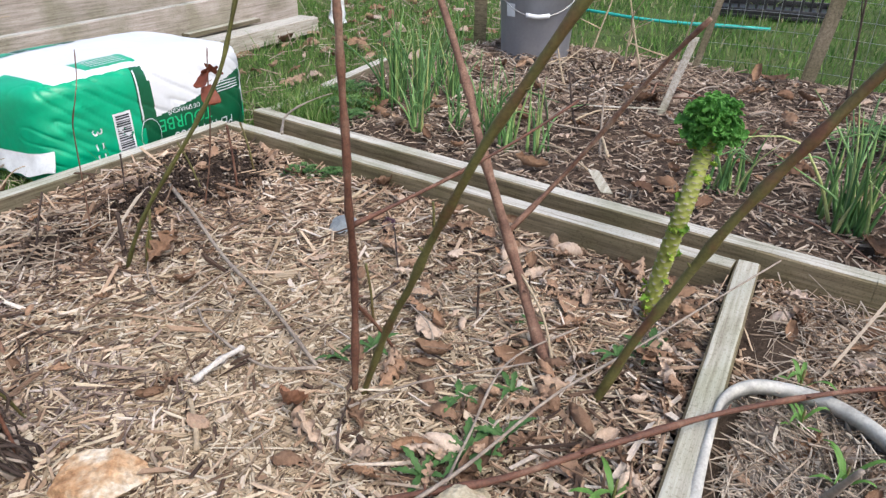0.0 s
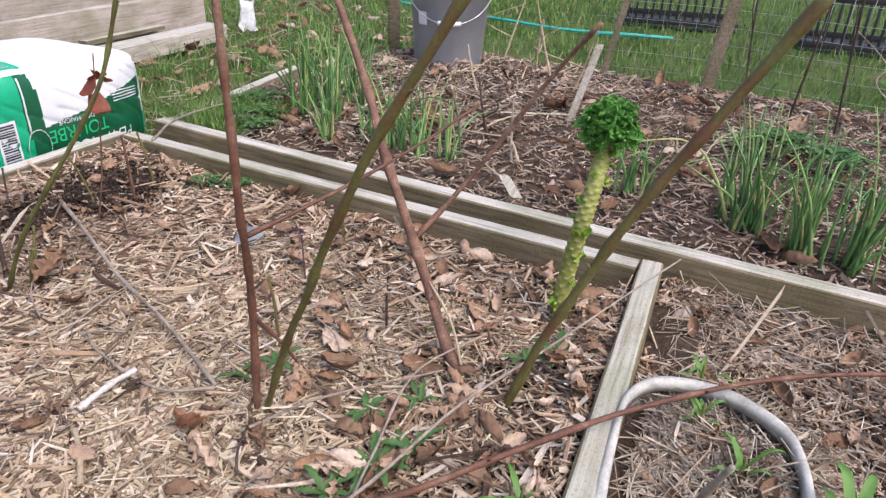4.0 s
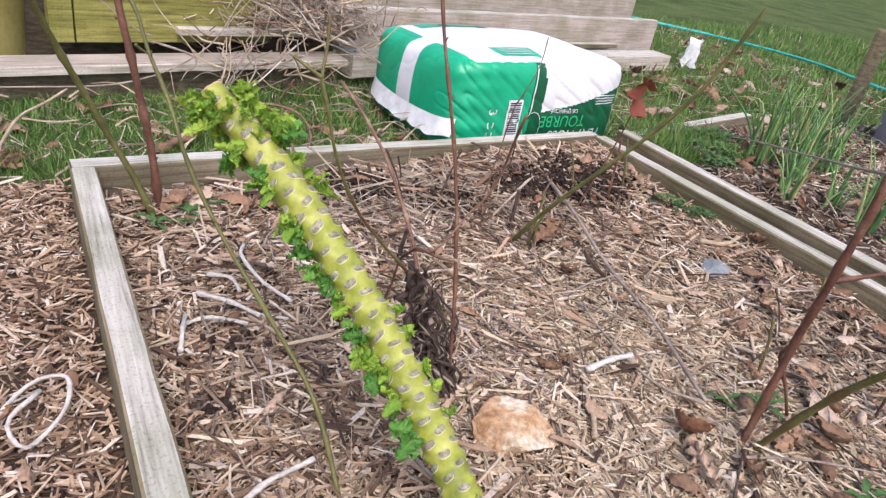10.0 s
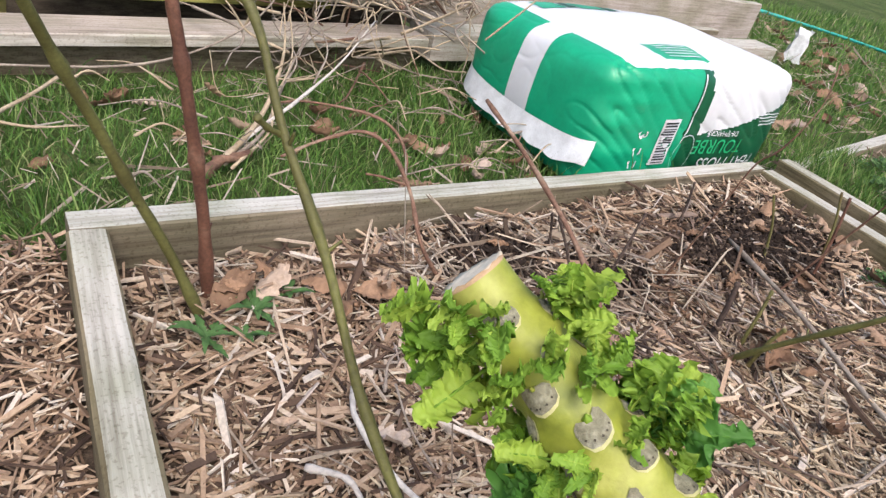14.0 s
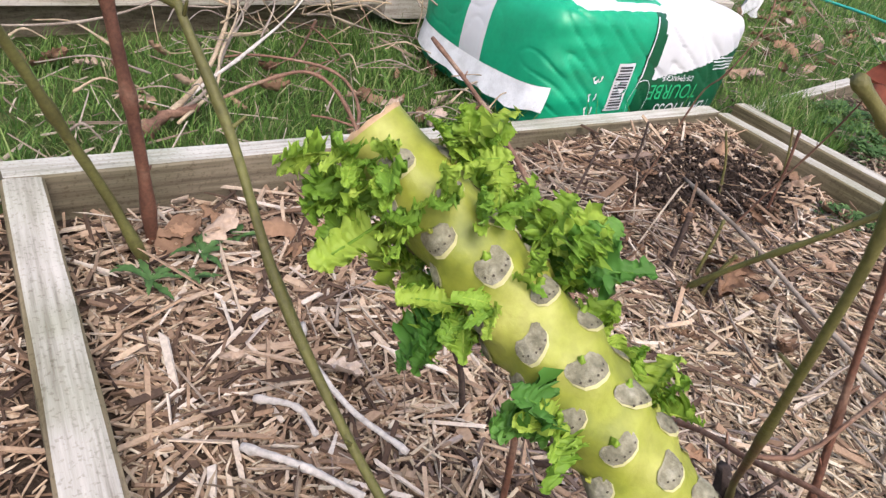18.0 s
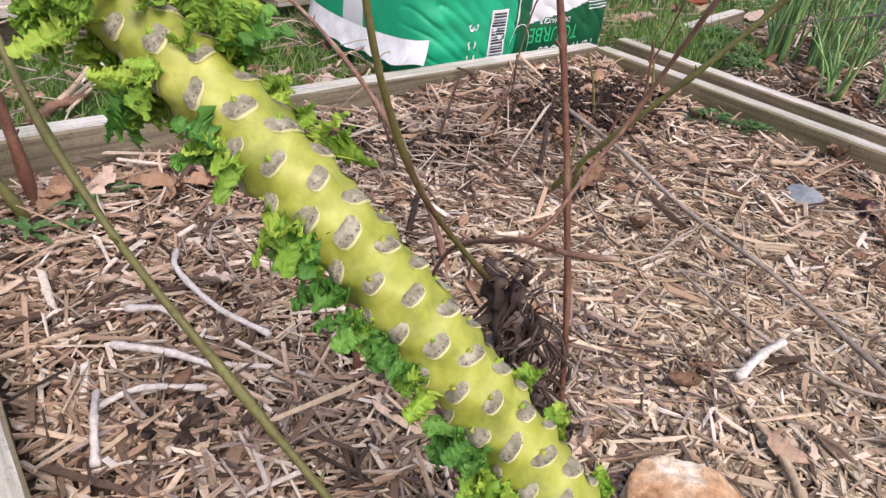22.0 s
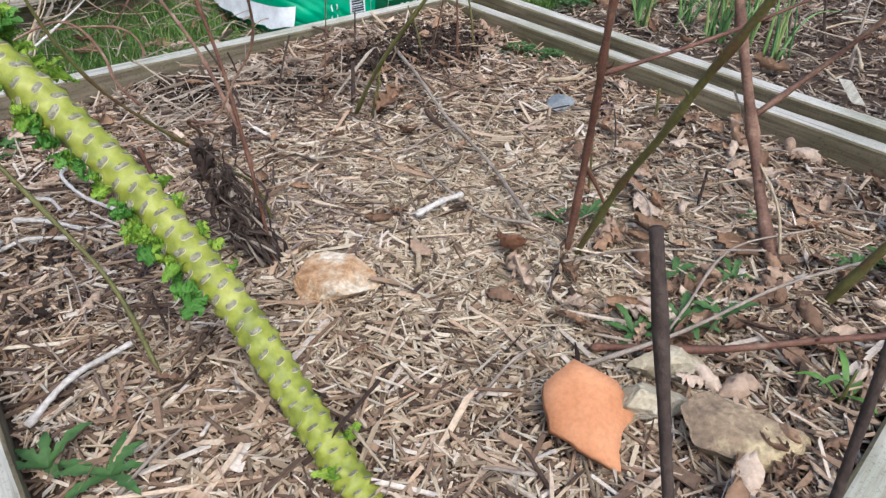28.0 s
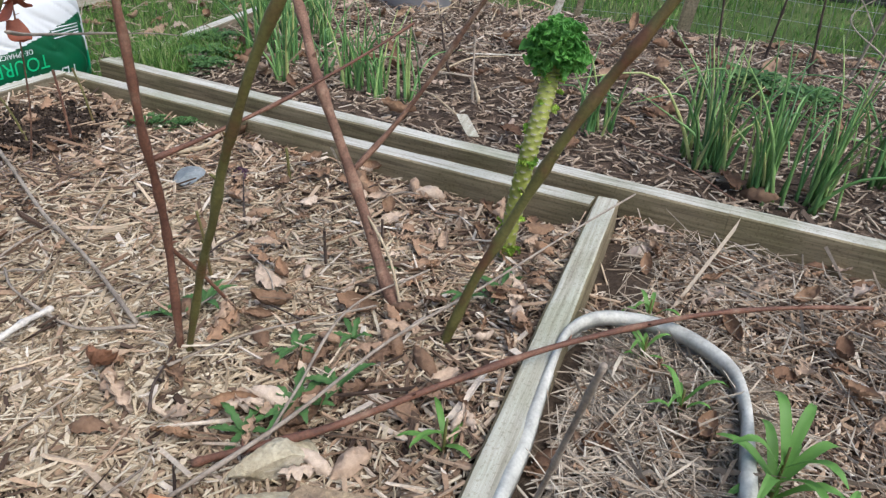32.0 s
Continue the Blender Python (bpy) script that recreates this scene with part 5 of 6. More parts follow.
for k, (x, y, s, n) in enumerate([(.655, .255, .06, 8), (.70, .235, .05, 7), (.725, .315, .05, 6), (.78, .27, .04, 5), (.965, .155, .06, 7), (.93, .19, .04, 5), (.742, .472, .045, 6), (.70, .50, .035, 5), (.10, 1.125, .038, 8), (.155, 1.155, .04, 8), (.195, 1.175, .035, 6), (.135, 1.12, .03, 6), (.055, .475, .052, 7), (.095, .435, .054, 6), (.60, .28, .045, 6), (.93, .33, .03, 4)]):
    dandelion(x, y, .006, s * .82, n, k + 1)


def feather_weed(x, y, z, size, seed, label="patch of small feathery green weed"):
    rs = np.random.default_rng(seed)
    g = Geo()
    for k in range(18):
        yaw, ln = rs.uniform(0, 6.28), size * rs.uniform(.5, 1.1)
        for q in range(7):
            u = (q + 1) / 7
            o = (x + math.cos(yaw) * ln * u, y + math.sin(yaw) * ln * u, z + .012 * math.sin(u * 3) + rs.uniform(0, .12) * size)
            for sg in (-1, 1):
                toothed_leaf(g, o, yaw + sg * 1.0, size * .22 * (1.1 - u * .6), size * .05, .3, seed + q, 0)
    tagged(part("weed_patch", g, WEED), label, "weeds", kind="stuff")


feather_weed(1.135, 1.01, .008, .05, 3)
feather_weed(1.165, .95, .008, .04, 4)
feather_weed(1.50, 1.22, .035, .08, 5, label="green chickweed at the end of the onion bed")
feather_weed(1.42, 1.14, .035, .07, 6, label="green chickweed at the end of the onion bed")
feather_weed(1.62, 1.30, .035, .09, 7, label="green chickweed at the end of the onion bed")
feather_weed(2.05, -.03, .05, .12, 8, label="leafy light green weed in the onion bed")
feather_weed(1.98, -.14, .05, .11, 9, label="leafy light green weed in the onion bed")


YOUNG_LEAF = island_mat("young_leaf", [(0.0, (0.07, 0.18, 0.04)), (0.5, (0.12, 0.26, 0.055)), (1.0, (0.19, 0.34, 0.08))], 90, 0.5, spec=0.35, dark=0.85, through_light=0.3)


def broad_weed(x, y, z, size, n, seed, upright, label):
    ob = thing("young_plant", label, "weed", "weeds")
    rs = np.random.default_rng(seed)
    if upright > 0.5:
        g = Geo()
        tube(g, [(x, y, z - .01), (x, y, z + size * .5), (x + .004, y, z + size * .9)], .0022, .0012, 8, 6)
        part("stem", g, BARK_GREEN, ob)
    for k in range(n):
        g = Geo()
        hz = z + (size * .75 * k / n if upright > 0.5 else 0)
        toothed_leaf(g, (x, y, hz), k * 2.3 + rs.uniform(-.3, .3), size * rs.uniform(.6, 1.0), size * .062, upright * rs.uniform(.5, 1.0), seed * 17 + k, 0)
        part("leaf", g, YOUNG_LEAF, ob)


broad_weed(.668, .088, .01, .055, 5, 2, .6, "young broad-leaved seedling beside a rock")
broad_weed(.775, -.197, .0, .085, 12, 3, .9, "upright young plant with long pointed green leaves")
broad_weed(.835, -.10, .014, .042, 7, 4, .8, "young plant with narrow green leaves in the tub")
broad_weed(.905, -.045, .014, .040, 7, 5, .8, "young plant with narrow green leaves in the tub")
broad_weed(.72, -.24, -.01, .07, 9, 6, .9, "upright young plant with long pointed green leaves")
broad_weed(1.0, -.03, -.005, .05, 5, 7, .8, "grassy green seedling on the path")

# ---- onion greens ----
def onion_clump(x, y, z, hgt, n, seed, label, splay=.36):
    ob = thing("onion_clump", label, "onion greens", "onion clumps")
    rs = np.random.default_rng(seed)
    for k in range(n):
        an, sp, h = rs.uniform(0, 6.28), abs(rs.normal(0, splay)), hgt * rs.uniform(.55, 1.1)
        bx, by = x + rs.normal(0, .015), y + rs.normal(0, .015)
        d = np.array([math.cos(an), math.sin(an)])
        end = h * (1 - .25 * sp)
        fold = rs.uniform() < .22
        pts = [(bx, by, z - .01), (bx + d[0] * h * sp * .25, by + d[1] * h * sp * .25, z + h * .35), (bx + d[0] * h * sp * .6, by + d[1] * h * sp * .6, z + end * .72)]
        pts.append((bx + d[0] * h * (sp + .25), by + d[1] * h * (sp + .25), z + end * .62) if fold else (bx + d[0] * h * sp * 1.05, by + d[1] * h * sp * 1.05, z + end))
        g = Geo()
        tube(g, pts, rs.uniform(.0028, .0048), .0007, 11, 5, 0, 0.05, seed=seed + k)
        part("leaf", g, CHIVE, ob)


greens = "clump of tall green onion leaves growing from dark soil"
for k, (x, y, h, n) in enumerate([(1.57, .222, .20, 16), (1.53, -.012, .27, 26), (1.465, -.115, .26, 24), (1.47, -.20, .27, 22), (1.62, .03, .22, 10), (1.66, -.30, .25, 14), (1.52, -.42, .26, 18), (1.50, -.58, .26, 16),
                                  (1.655, 1.177, .26, 22), (1.70, 1.11, .27, 22), (1.78, 1.06, .25, 18), (1.73, 1.22, .24, 14), (1.62, 1.06, .22, 16), (1.545, .735, .20, 16), (1.55, .80, .21, 16), (1.57, .66, .18, 10), (1.56, .90, .17, 10), (1.85, 1.15, .24, 12), (1.50, .97, .18, 12)]):
    onion_clump(x, y, .02, h, n, 200 + k * 40, greens)

# ---- things beyond the second bed ----
GREYPL = plain("grey_bucket_plastic", (0.34, 0.35, 0.385), 0.45, 0.45, 0, 0.08, 12)
WIRE = plain("galvanised_wire", (0.42, 0.43, 0.44), 0.4, 0.5, 0.8, 0.1, 80)


def lathe(geo, prof, n=48, mat=0):
    k = len(prof)
    vs = [(r * math.cos(2 * math.pi * i / n), r * math.sin(2 * math.pi * i / n), z) for i in range(n) for r, z in prof]
    geo.add(vs, [(i * k + j, ((i + 1) % n) * k + j, ((i + 1) % n) * k + j + 1, i * k + j + 1) for i in range(n) for j in range(k - 1)], mat)


bucket = thing("bucket", "grey plastic bucket with wire handle standing at the bed edge", "bucket", at=(2.485, 1.17, .0), rz=0)
g = Geo()
lathe(g, [(.001, .004), (.118, .0), (.124, .006), (.142, .285), (.149, .287), (.149, .300), (.144, .302), (.145, .325), (.152, .327), (.152, .338), (.147, .340), (.148, .365), (.153, .367), (.153, .374), (.146, .375), (.143, .37), (.121, .012), (.001, .010)])
part("body", g, GREYPL, bucket)
toward = math.atan2(-1.25, -2.3)
g = Geo()
arcp = []
for k in range(13):
    t = k / 12 * math.pi
    an = toward + math.pi / 2 - t
    arcp.append((.157 * math.cos(an), .157 * math.sin(an), .31 - .13 * math.sin(t)))
tube(g, arcp, .0018, .0018, 40, 6)
part("bail_wire", g, WIRE, bucket, "thin wire handle")
g = Geo()
tube(g, [arcp[5], arcp[6], arcp[7]], .008, .008, 9, 10)
part("grip", g, WHITE, bucket, "white plastic grip")
g = Geo()
an = toward - .75
c, s = math.cos(an), math.sin(an)
g.add([(.1365 * c + s * .02, .1365 * s - c * .02, .17), (.1365 * c - s * .02, .1365 * s + c * .02, .17), (.141 * c - s * .02, .141 * s + c * .02, .215), (.141 * c + s * .02, .141 * s - c * .02, .215)], [(0, 1, 2, 3)])
part("sticker", g, WHITE, bucket, "small white sticker")


def stake(label, base, top, w, t, mat, name="wooden_stake"):
    base, top = np.array(base), np.array(top)
    g, vs = Geo(), []
    for k in range(5):
        c = base + (top - base) * k / 4
        for dx, dy in ((-w, -t), (w, -t), (w, t), (-w, t)):
            vs.append((c[0] + dx * .35, c[1] + dx * -.93 + dy * .35, c[2] + dy * .2))
    g.add(vs, [(i * 4 + j, i * 4 + (j + 1) % 4, (i + 1) * 4 + (j + 1) % 4, (i + 1) * 4 + j) for i in range(4) for j in range(4)] + [(3, 2, 1, 0), (16, 17, 18, 19)])
    return tagged(part(name, g, mat, smooth=False), label, "stake", "stakes")


stake("thick weathered wooden stake at the edge of the bed", (2.71, .27, -.05), (2.75, .20, .62), .018, .014, WOOD_X)
stake("pale flat wooden plant marker leaning in the bed", (2.02, .525, .0), (2.05, .47, .235), .009, .004, WOOD_GREY, "plant_marker")
stake("thin wooden stake behind the bed", (2.62, .62, -.03), (2.66, .57, .30), .010, .006, WOOD_X)
stake("short dark stake behind the bucket", (2.62, 1.50, -.03), (2.62, 1.50, .35), .02, .02, WOOD_Y)
stake("pale offcut of wood leaning on the bed board", (1.37, .40, .045), (1.44, .46, .055), .011, .005, WOOD_GREY, "wood_offcut")
stake("pale offcut of wood on the soil", (1.93, .68, .04), (2.0, .52, .045), .013, .006, WOOD_GREY, "wood_offcut")
stake("white wooden plant marker by the bed board", (1.75, .93, .03), (1.82, .84, .035), .014, .005, WOOD_GREY, "wood_offcut")

TEAL = plain("teal_rubber", (0.03, 0.36, 0.30), 0.5, 0.4, 0, 0.1, 20)
stick("teal garden hose lying on the lawn", [(3.2, 3.6, .0), (3.75, 3.0, .0), (3.90, 2.5, .004), (3.78, 2.0, .0), (3.66, 1.45, .004), (3.62, 1.1, .0), (3.75, .6, .0)], .008, .008, TEAL, 3, "garden_hose", "hose")

BLACKPL = plain("black_plastic", (0.02, 0.02, 0.022), 0.5, 0.4, 0, 0.2, 20)


def crate(label, at, rz, l, w, h):
    ob = thing("plastic_crate", label, "crate", "crates", at, rz)
    g = Geo()
    box(g, (0, 0, 0), (l, w, .02), .004)
    part("base", g, BLACKPL, ob)
    for z in (.05, h):
        g = Geo()
        for lo, hi in (((0, 0), (l, .015)), ((0, w - .015), (l, w)), ((0, .0151), (.015, w - .0151)), ((l - .015, .0151), (l, w - .0151))):
            box(g, (*lo, z - .03), (*hi, z), .003)
        part("band", g, BLACKPL, ob)
    for k in range(14):
        g = Geo()
        x = .02 + (l - .04) * k / 13
        box(g, (x - .006, .001, .02), (x + .006, .012, h - .03), .002)
        part("slat", g, BLACKPL, ob)


crate("black plastic garden crate standing on the lawn", (4.1, .95, -.02), -75, .6, .4, .22)
crate("black slatted plastic crate standing on the lawn", (3.95, .05, -.02), -80, .55, .4, .26)

fence = thing("wire_fence", "thin sagging wire mesh fence at the edge of the lawn", "fence")
for k in range(7):
    g = Geo()
    z = .02 + k * .06
    tube(g, [(2.82, .72, z), (2.84, .3, z + .006), (2.80, -.2, z - .004), (2.78, -.8, z), (2.74, -1.4, z)], .0009, .0009, 14, 4)
    part("line_wire", g, WIRE, fence)
for k in range(36):
    g = Geo()
    y = .70 - k * .058
    tube(g, [(2.82 + .01 * math.sin(k), y, -.01), (2.82, y + .004, .2), (2.82, y, .385)], .0008, .0008, 4, 4)
    part("stay_wire", g, WIRE, fence)

# bare shoots standing in the second bed
rs = np.random.default_rng(91)
for k, (x, y, h, m) in enumerate([(2.55, .12, .5, BARK_DARK), (2.5, -.02, .5, BARK_DARK), (2.35, -.15, .45, BARK_DARK), (2.3, -.4, .5, BARK_RED), (2.45, -.25, .3, BARK_GREY), (2.15, -.28, .3, BARK_GREY), (2.3, .62, .26, BARK_BLOND), (2.42, .72, .3, BARK_BLOND), (2.5, .82, .22, BARK_BLOND), (1.72, .62, .17, BARK_DARK), (1.62, .52, .15, BARK_GREY), (1.80, .75, .14, BARK_GREY), (2.6, 1.0, .25, BARK_BLOND), (2.2, .9, .15, BARK_BLOND)]):
    lx, ly = rs.normal(0, .06), rs.normal(0, .06)
    cane("bare_shoot", "thin leafless shoot standing in the onion bed", [(x, y, .0), (x + lx * .4 + rs.normal(0, .01), y + ly * .5, h * .45), (x + lx, y + ly, h)], .004, .002, m, 4,
         [([(x + lx * .4, y + ly * .5, h * .45), (x + rs.normal(0, .06), y + rs.normal(0, .06), h * .7), (x + rs.normal(0, .08), y + rs.normal(0, .08), h * .95)], .0022, .001)], "bare shoots", 300 + k, 3, "shoot")
for k in range(26):
    x, y, an, ln = rs.uniform(1.45, 2.6), rs.uniform(.0, 1.3), rs.uniform(0, 6.28), rs.uniform(.08, .3)
    stick("dead stem lying on the onion bed", [(x, y, .04), (x + math.cos(an) * ln / 2, y + math.sin(an) * ln / 2, .055), (x + math.cos(an) * ln, y + math.sin(an) * ln, .04)], rs.uniform(.0015, .004), .0012, [BARK_BLOND, BARK_GREY, BARK_TAN][k % 3], 400 + k)

# ---- vines and clutter by the timber edging ----
YELLOW = two_scale("faded_yellow_plastic", [(0.3, (0.42, 0.34, 0.10)), (0.7, (0.56, 0.47, 0.17))], 6, 90, 0.6, 0.1, None, 0.8, 0.3)
g = Geo()
lathe(g, [(.001, .0), (.095, .0), (.10, .01), (.115, .26), (.12, .262), (.12, .275), (.11, .275), (.09, .02), (.001, .015)])
pot = tagged(part("plant_pot", g, YELLOW), "faded yellow plastic pot behind the timber edging", "plant pot")
pot.matrix_basis = pose(-.135, 2.06, .0)
FILM = plain("clear_white_film", (0.66, 0.68, 0.70), 0.3, 0.5, 0, 0.15, 60)
g, vs = Geo(), []
rs = np.random.default_rng(2)
for i in range(9):
    for j in range(6):
        vs.append((2.52 + .012 * i + rs.normal(0, .006), 2.24 + .018 * math.sin(i) + rs.normal(0, .006), .0 + .026 * j + rs.normal(0, .004)))
g.add(vs, [(i * 6 + j, (i + 1) * 6 + j, (i + 1) * 6 + j + 1, i * 6 + j + 1) for i in range(8) for j in range(5)])
tagged(part("plastic_scrap", g, FILM), "crumpled scrap of translucent white plastic", "plastic scrap")

vines = thing("dry_vines", "tangle of dry blond vines heaped over the timber edging", "dead vines")
for k in range(75):
    x, y, z = rs.normal(.56, .15), rs.normal(1.90, .11), abs(rs.normal(.09, .07))
    pts = [(x, y, z)]
    d = rs.normal(0, 1, 3) * [1, .7, .5]
    for q in range(4):
        d = d + rs.normal(0, .6, 3) * [1, .8, .6]
        n = pts[-1] + d / np.linalg.norm(d) * rs.uniform(.03, .10)
        pts.append((n[0], n[1], max(.0, min(.28, n[2]))))
    g = Geo()
    tube(g, pts, rs.uniform(.0012, .0034), .001, 22, 5, 0, .05, seed=k)
    part("vine", g, [BARK_BLOND, BARK_GREY, BARK_BLOND, BARK_TAN][k % 4], vines)
g = Geo()
xy = np.random.default_rng(4).normal(0, 1, (900, 2)) * [.11, .04] + [.66, 2.03]
scatter_chips(g, xy, .10 + np.abs(np.random.default_rng(5).normal(.03, .05, 900)), .05, .003, .0015, .5, 70)
tagged(part("straw_heap", g, STRAW, smooth=False), "heap of brown straw on the old timber bed", "straw", kind="stuff")
bundle = thing("stick_bundle", "broken bundle of pale split stems lying on the lawn", "sticks")
for k in range(4):
    g = Geo()
    e = rs.normal(0, .04, 2)
    main = [np.array(q) for q in ((.19 + .008 * k, 1.50 + rs.normal(0, .008), -.015), (.25 + .01 * k, 1.545 + rs.normal(0, .01), .015), (.315 + e[0] * .4, 1.62 + e[1] * .4, .045), (.39 + e[0], 1.75 + e[1], .08), (.46 + e[0] * 2, 1.88 + e[1], .12))]
    tube(g, main, (.0052, .0040, .0030, .0024)[k], .0012, 20, 6, 3, .10, seed=k)
    part("stem", g, (BARK_BLOND, BARK_WHITE, BARK_GREY, BARK_BLOND)[k], bundle)
    for q in range(5):
        o = main[2] + (main[4] - main[2]) * rs.uniform(0, .9)
        d = np.array([rs.normal(.03, .05), rs.normal(.06, .04), rs.normal(.02, .03)])
        g = Geo()
        tube(g, [o, o + d * .5 + rs.normal(0, .008, 3), o + d + rs.normal(0, .015, 3), o + d * 1.6 + rs.normal(0, .03, 3)], rs.uniform(.001, .002), .0007, 14, 5, 2, .08, seed=q)
        part("side_twig", g, (BARK_GREY, BARK_BLOND, BARK_GREY)[q % 3], bundle)
g = Geo()
tube(g, [(.165, 1.47, -.02), (.20, 1.50, -.008), (.245, 1.515, -.004)], .010, .005, 10, 7, 2, .3, seed=4)
part("torn_base", g, BARK_TAN, bundle, "torn reddish-tan butt")
vine = "crooked blond dry vine lying on the grass"
stick(vine, [(-.112, 1.31, -.02), (-.118, 1.36, .0), (-.099, 1.41, .025), (-.085, 1.47, .03), (-.065, 1.55, .03), (-.02, 1.60, .04), (.02, 1.65, .05)], .004, .002, BARK_BLOND, 21, "dry_vine", "dead vine")
stick(vine, [(-.065, 1.55, .025), (-.02, 1.545, .02), (.03, 1.55, .02)], .0022, .001, BARK_BLOND, 22, "dry_vine", "dead vine")
stick(vine, [(-.5, 1.70, .03), (-.1, 1.72, .03), (.15, 1.74, .04), (.33, 1.82, .10), (.45, 1.95, .2)], .0022, .0016, BARK_GREY, 23, "dry_vine", "dead vine")
stick(vine, [(.44, 1.40, -.02), (.47, 1.46, .02), (.45, 1.52, .05), (.36, 1.58, .05), (.30, 1.62, .03)], .0032, .0016, BARK_TAN, 24, "dry_vine", "dead vine")
for k in range(24):
    x, y, an, ln = rs.uniform(-.3, .8), rs.uniform(1.38, 1.72), rs.uniform(0, 6.28), rs.uniform(.05, .2)
    stick("thin dry stem lying in the grass", [(x, y, .015), (x + math.cos(an) * ln * .5, y + math.sin(an) * ln * .3, .035), (x + math.cos(an) * ln, y + math.sin(an) * ln * .6, .02)], rs.uniform(.001, .0024), .0008, [BARK_BLOND, BARK_GREY][k % 2], 500 + k, "dry_vine", "dead vine")
stick("loop of white cord on the path", [(-.13, .69, -.01), (-.115, .74, .0), (-.08, .79, .004), (-.045, .79, .006), (-.05, .74, .004), (-.085, .70, .0), (-.10, .73, .01), (-.07, .765, .014)], .0026, .0022, BARK_WHITE, 31, "cord_loop", "cord")

# russet leaves on the slim cane, and dry scraps on the bale
RUSSET = island_mat("russet_leaf", [(0.0, (0.14, 0.03, 0.018)), (0.6, (0.22, 0.06, 0.03)), (1.0, (0.30, 0.12, 0.06))], 120, 0.55, spec=0.35, through_light=0.25)
rs = np.random.default_rng(19)
for k, (x, y, z) in enumerate([(.896, .966, .300), (.902, .960, .294), (.894, .968, .288), (.892, .972, .262)]):
    g = Geo()
    toothed_leaf(g, (x, y, z), k * 1.5, .028, .017, rs.uniform(-1.1, -.4), 70 + k, 0)
    part("leaf", g, RUSSET, leafy, "dry russet leaf")

# ---- wood chips, grass and litter ----
def spread(n, x0, x1, y0, y1, seed, keep=None):
    rs = np.random.default_rng(seed)
    xy = np.stack([rs.uniform(x0, x1, n), rs.uniform(y0, y1, n)], 1)
    return xy if keep is None else xy[keep(xy)]


def height(xy, z, amp, seed, freq):
    return np.array([z + amp * noise.noise(Vector((x * freq + seed, y * freq, 0.3))) + 0.4 * amp * noise.noise(Vector((x * freq * 4 + seed, y * freq * 4, 2.3))) for x, y in xy])


heaped = lambda p: np.array([mound(x, y) for x, y in p])
in_frame = lambda p: (p[:, 1] > -0.022 + 0.115 * p[:, 0]) & (p[:, 1] < 1.250 + 0.06 * p[:, 0])
g = Geo()
xy = spread(44000, 0.042, 1.19, -0.02, 1.32, 41, in_frame)
scatter_chips(g, xy, height(xy, -0.008, 0.010, 11, 5) + heaped(xy), 0.0200, 0.0031, 0.0013, 0.18, 1)
xy = spread(5200, 0.05, 1.16, 0.02, 1.30, 44, in_frame)
scatter_chips(g, xy, height(xy, -0.003, 0.010, 11, 5) + heaped(xy), 0.036, 0.0042, 0.0018, 0.18, 5)
xy = spread(900, 0.06, 1.15, 0.03, 1.30, 45, in_frame)
scatter_chips(g, xy, height(xy, -0.001, 0.010, 11, 5) + heaped(xy), 0.021, 0.0066, 0.0016, 0.28, 6)
fine = Geo()
xy = spread(12000, 0.042, 1.19, -0.02, 1.32, 55, in_frame)
scatter_chips(fine, xy, height(xy, -0.004, 0.010, 11, 5) + heaped(xy), 0.0105, 0.0016, 0.0008, 0.15, 16)
mid = np.random.default_rng(56).normal(0, 1, (15000, 2)) * [0.22, 0.21] + [0.64, 0.56]
mid = mid[in_frame(mid) & (mid[:, 0] > 0.05) & (mid[:, 0] < 1.17)]
scatter_chips(fine, mid, height(mid, -0.001, 0.010, 11, 5) + heaped(mid), 0.019, 0.0030, 0.0011, 0.12, 17)
tagged(part("wood_shreds", fine, CHIPS_PALE, smooth=False), "pale straw-coloured wood shreds over the mulch", "mulch", kind="stuff")
tagged(part("wood_chips", g, CHIPS, smooth=False), "loose tan and grey wood chip mulch covering the bed", "mulch", kind="stuff")
g = Geo()
dark = Geo()
for k, (cx, cy, rr, n) in enumerate([(.46, .68, .06, 420), (.34, .76, .06, 120), (.17, .76, .07, 110), (.24, .62, .08, 110), (.12, .66, .05, 70), (.62, 1.08, .12, 320), (.90, 1.08, .09, 260), (.46, 1.12, .10, 260)]):
    xy = np.random.default_rng(600 + k).normal(0, 1, (n, 2)) * rr + [cx, cy]
    xy = xy[in_frame(xy) & (xy[:, 0] > 0.05) & (xy[:, 0] < 1.16)]
    scatter_chips(dark, xy, height(xy, 0.000, 0.010, 11, 5) + heaped(xy), 0.022, 0.0026, 0.0012, 0.25, 80 + k)
DARKBITS = island_mat("decayed_stems", [(0.0, (0.08, 0.056, 0.044)), (0.5, (0.19, 0.135, 0.108)), (0.85, (0.32, 0.25, 0.21)), (1.0, (0.50, 0.43, 0.38))], 260)
tagged(part("decayed_stems", dark, DARKBITS, smooth=False), "dark purplish-brown decayed stems among the chips", "plant debris", kind="stuff")
xy = spread(24000, -0.80, -0.008, 0.1, 1.34, 42)
scatter_chips(g, xy, height(xy, -0.018, 0.012, 7, 4), 0.020, 0.0029, 0.0013, 0.22, 2)
xy = spread(19000, 0.25, 1.31, -0.60, 0.09, 43, lambda p: p[:, 1] < 0.115 * p[:, 0] - 0.067)
scatter_chips(g, xy, height(xy, -0.018, 0.012, 9, 4), 0.016, 0.0038, 0.0013, 0.25, 3)
xy = spread(2500, 1.225, 1.31, 0.1, 1.40, 46)
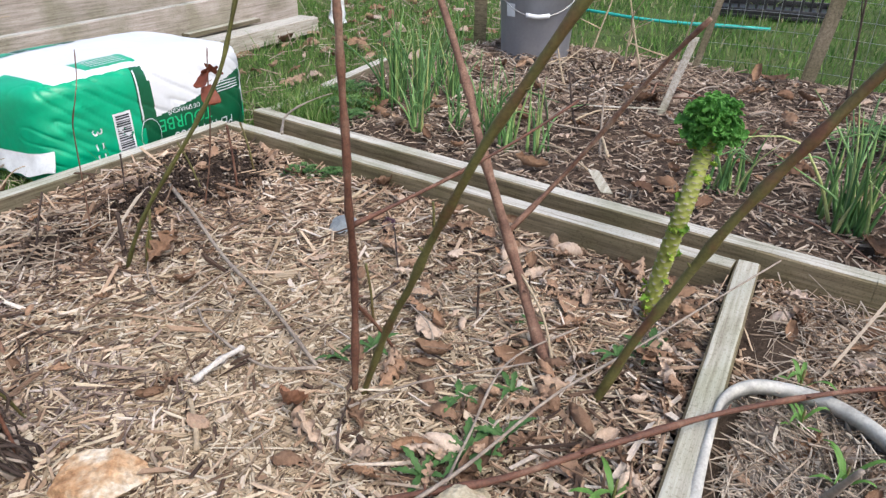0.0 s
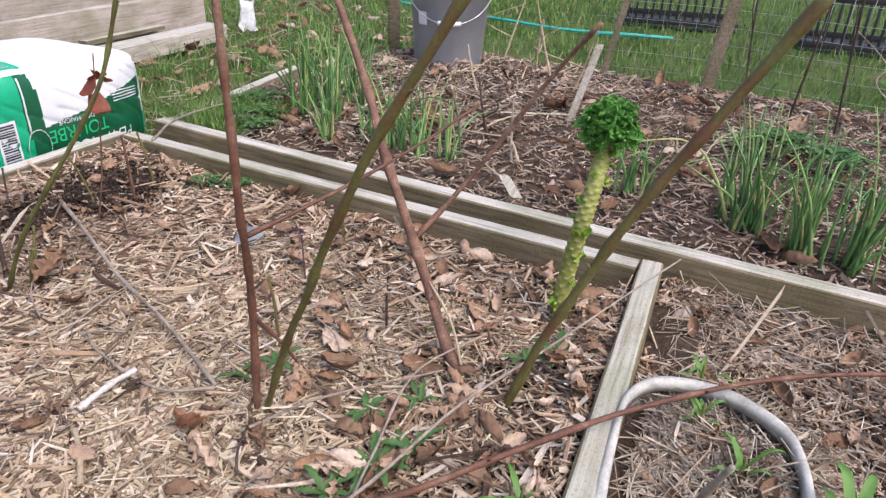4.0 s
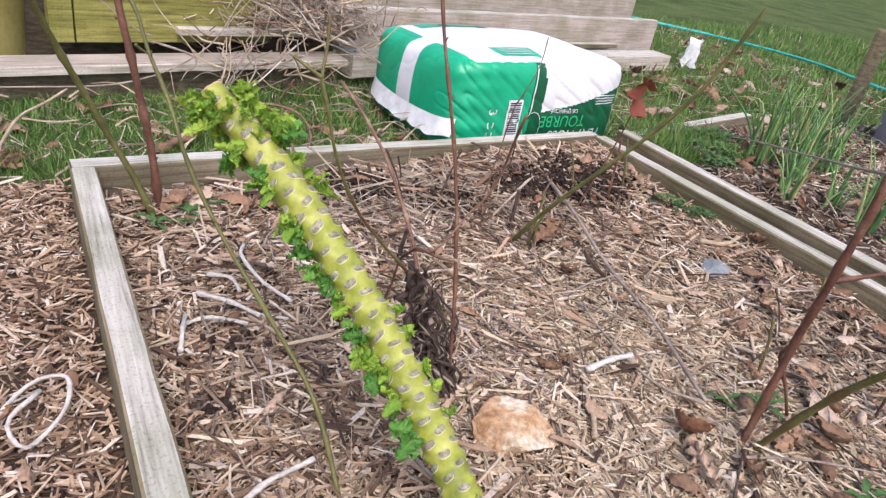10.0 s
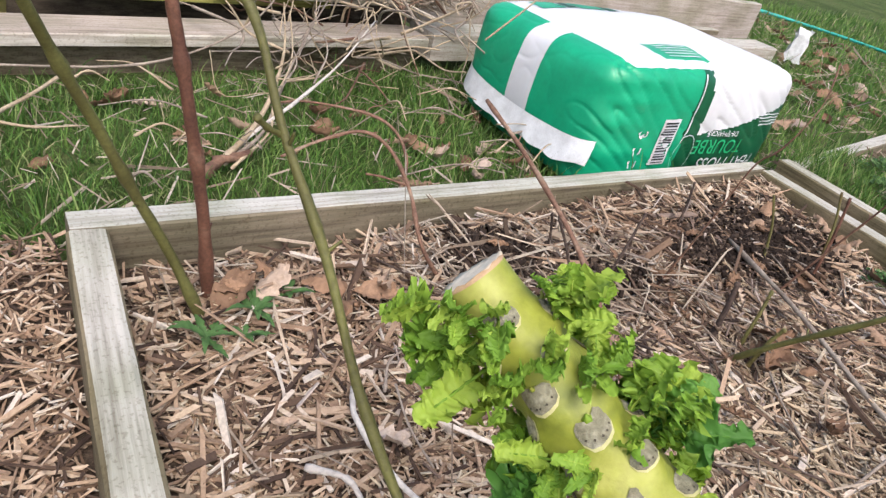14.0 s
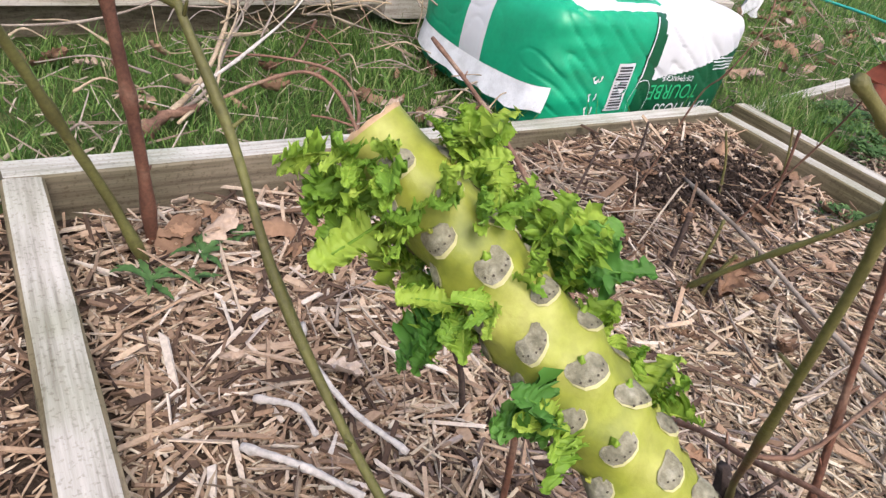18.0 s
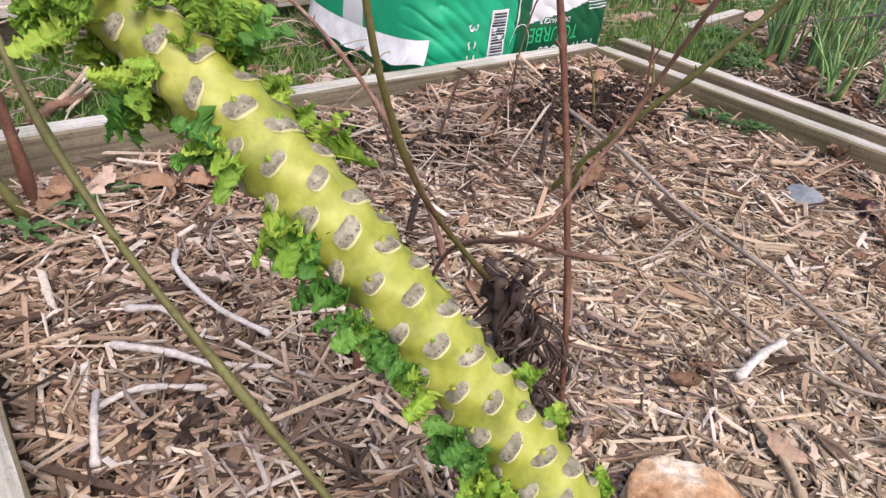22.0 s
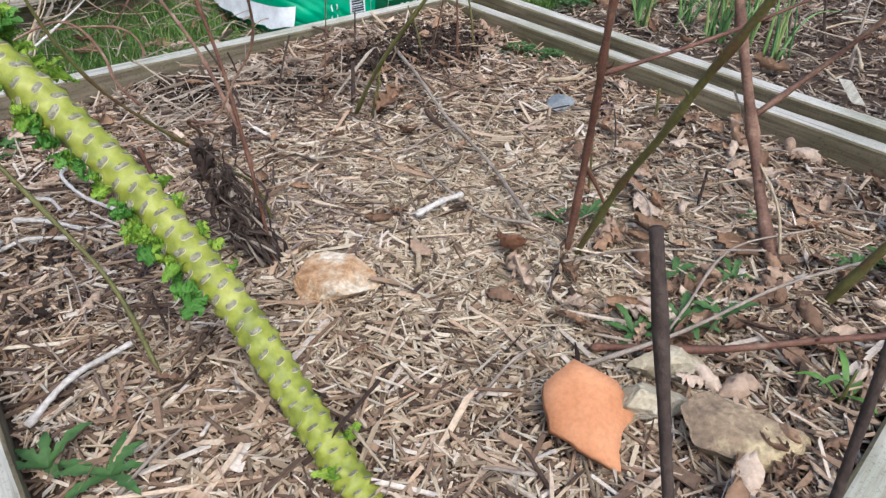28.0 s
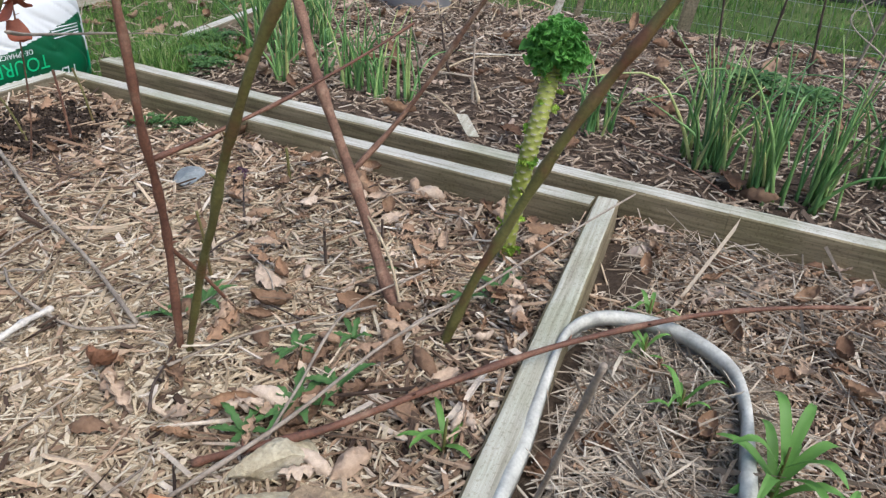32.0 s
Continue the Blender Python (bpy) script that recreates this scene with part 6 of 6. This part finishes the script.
scatter_chips(g, xy, np.full(len(xy), -.03), 0.016, 0.0038, 0.0013, 0.25, 7)
tagged(part("wood_chips", g, CHIPS, smooth=False), "trodden brown wood chips on the paths", "mulch", kind="stuff")
g = Geo()
xy = spread(19000, 1.36, 2.70, -0.9, 1.44, 47)
scatter_chips(g, xy, height(xy, 0.014, 0.022, 13, 5), 0.019, 0.0036, 0.0016, 0.25, 8)
xy = spread(5200, 1.5, 2.70, 0.15, 1.40, 48, lambda p: p[:, 1] > 0.9 - 0.35 * (p[:, 0] - 1.3))
scatter_chips(g, xy, height(xy, 0.022, 0.022, 13, 5), 0.032, 0.0055, 0.002, 0.25, 9)
tagged(part("plant_debris", g, DEBRIS, smooth=False), "dark crumbs, bark and dead stems littering the onion bed", "plant debris", kind="stuff")
g = Geo()
xy = spread(3000, 0.46, .95, -.19, .02, 49, lambda p: p[:, 1] < 0.115 * p[:, 0] - 0.085)
scatter_chips(g, xy, np.full(len(xy), .018), 0.040, 0.0013, 0.0009, 0.25, 10)
xy = spread(1800, 0.48, .94, -.16, .01, 57, lambda p: p[:, 1] < 0.115 * p[:, 0] - 0.085)
scatter_chips(g, xy, np.full(len(xy), .016), 0.016, 0.0036, 0.0013, 0.25, 18)
xy = spread(2600, 0.30, 1.30, -.5, .05, 50, lambda p: p[:, 1] < 0.115 * p[:, 0] - 0.085)
scatter_chips(g, xy, np.full(len(xy), -.006), 0.040, 0.0014, 0.0009, 0.25, 11)
xy = spread(450, 0.06, 1.15, 0.05, 1.25, 51, in_frame)
scatter_chips(g, xy, np.full(len(xy), .004), 0.036, 0.0016, 0.0011, 0.18, 12)
xy = spread(260, 0.35, .75, 1.05, 1.27, 52, in_frame)
scatter_chips(g, xy, np.full(len(xy), .01), 0.05, 0.0018, 0.0012, 0.35, 13)
xy = spread(900, -0.6, 1.6, 1.36, 2.0, 53, lambda p: p[:, 1] < 1.78 + 0.19 * p[:, 0])
scatter_chips(g, xy, np.full(len(xy), -.018), 0.04, 0.0018, 0.0012, 0.35, 14)
xy = spread(900, 1.5, 3.6, 1.6, 3.2, 54)
scatter_chips(g, xy, np.full(len(xy), -.012), 0.05, 0.0025, 0.0015, 0.35, 15)
tagged(part("straw", g, STRAW, smooth=False), "thin bleached straw and dead stems strewn about", "straw", kind="stuff")

behind = lambda p: (p[:, 1] > 1.305 + 0.06 * p[:, 0]) & (p[:, 1] < 1.80 + 0.19 * p[:, 0])
g = Geo()
xy = spread(30000, -1.0, 1.3, 1.28, 2.1, 61, lambda p: behind(p) & (p[:, 1] > 1.34 - 0.5 * np.minimum(p[:, 0] + .3, 0)))
scatter_blades(g, xy, np.full(len(xy), -0.04), 0.040, 0.0026, 0.5, 0.5, 1)
xy = spread(15000, 1.3, 3.2, 1.40, 3.4, 62, lambda p: p[:, 1] > 1.44 + .2 * (p[:, 0] - 1.36))
scatter_blades(g, xy, np.full(len(xy), -0.035), 0.048, 0.0034, 0.45, 0.45, 2)
xy = spread(26000, 2.72, 6.0, -2.0, 3.6, 63)
scatter_blades(g, xy, np.full(len(xy), -0.03), 0.042, 0.006, 0.5, 0.45, 3, segs=2)
xy = spread(2500, 1.36, 1.62, 1.18, 1.42, 64)
scatter_blades(g, xy, np.full(len(xy), 0.02), 0.04, 0.0026, 0.5, 0.45, 4)
tagged(part("grass", g, GRASS, smooth=False), "short green spring grass with a few yellowed blades", "grass", kind="stuff")
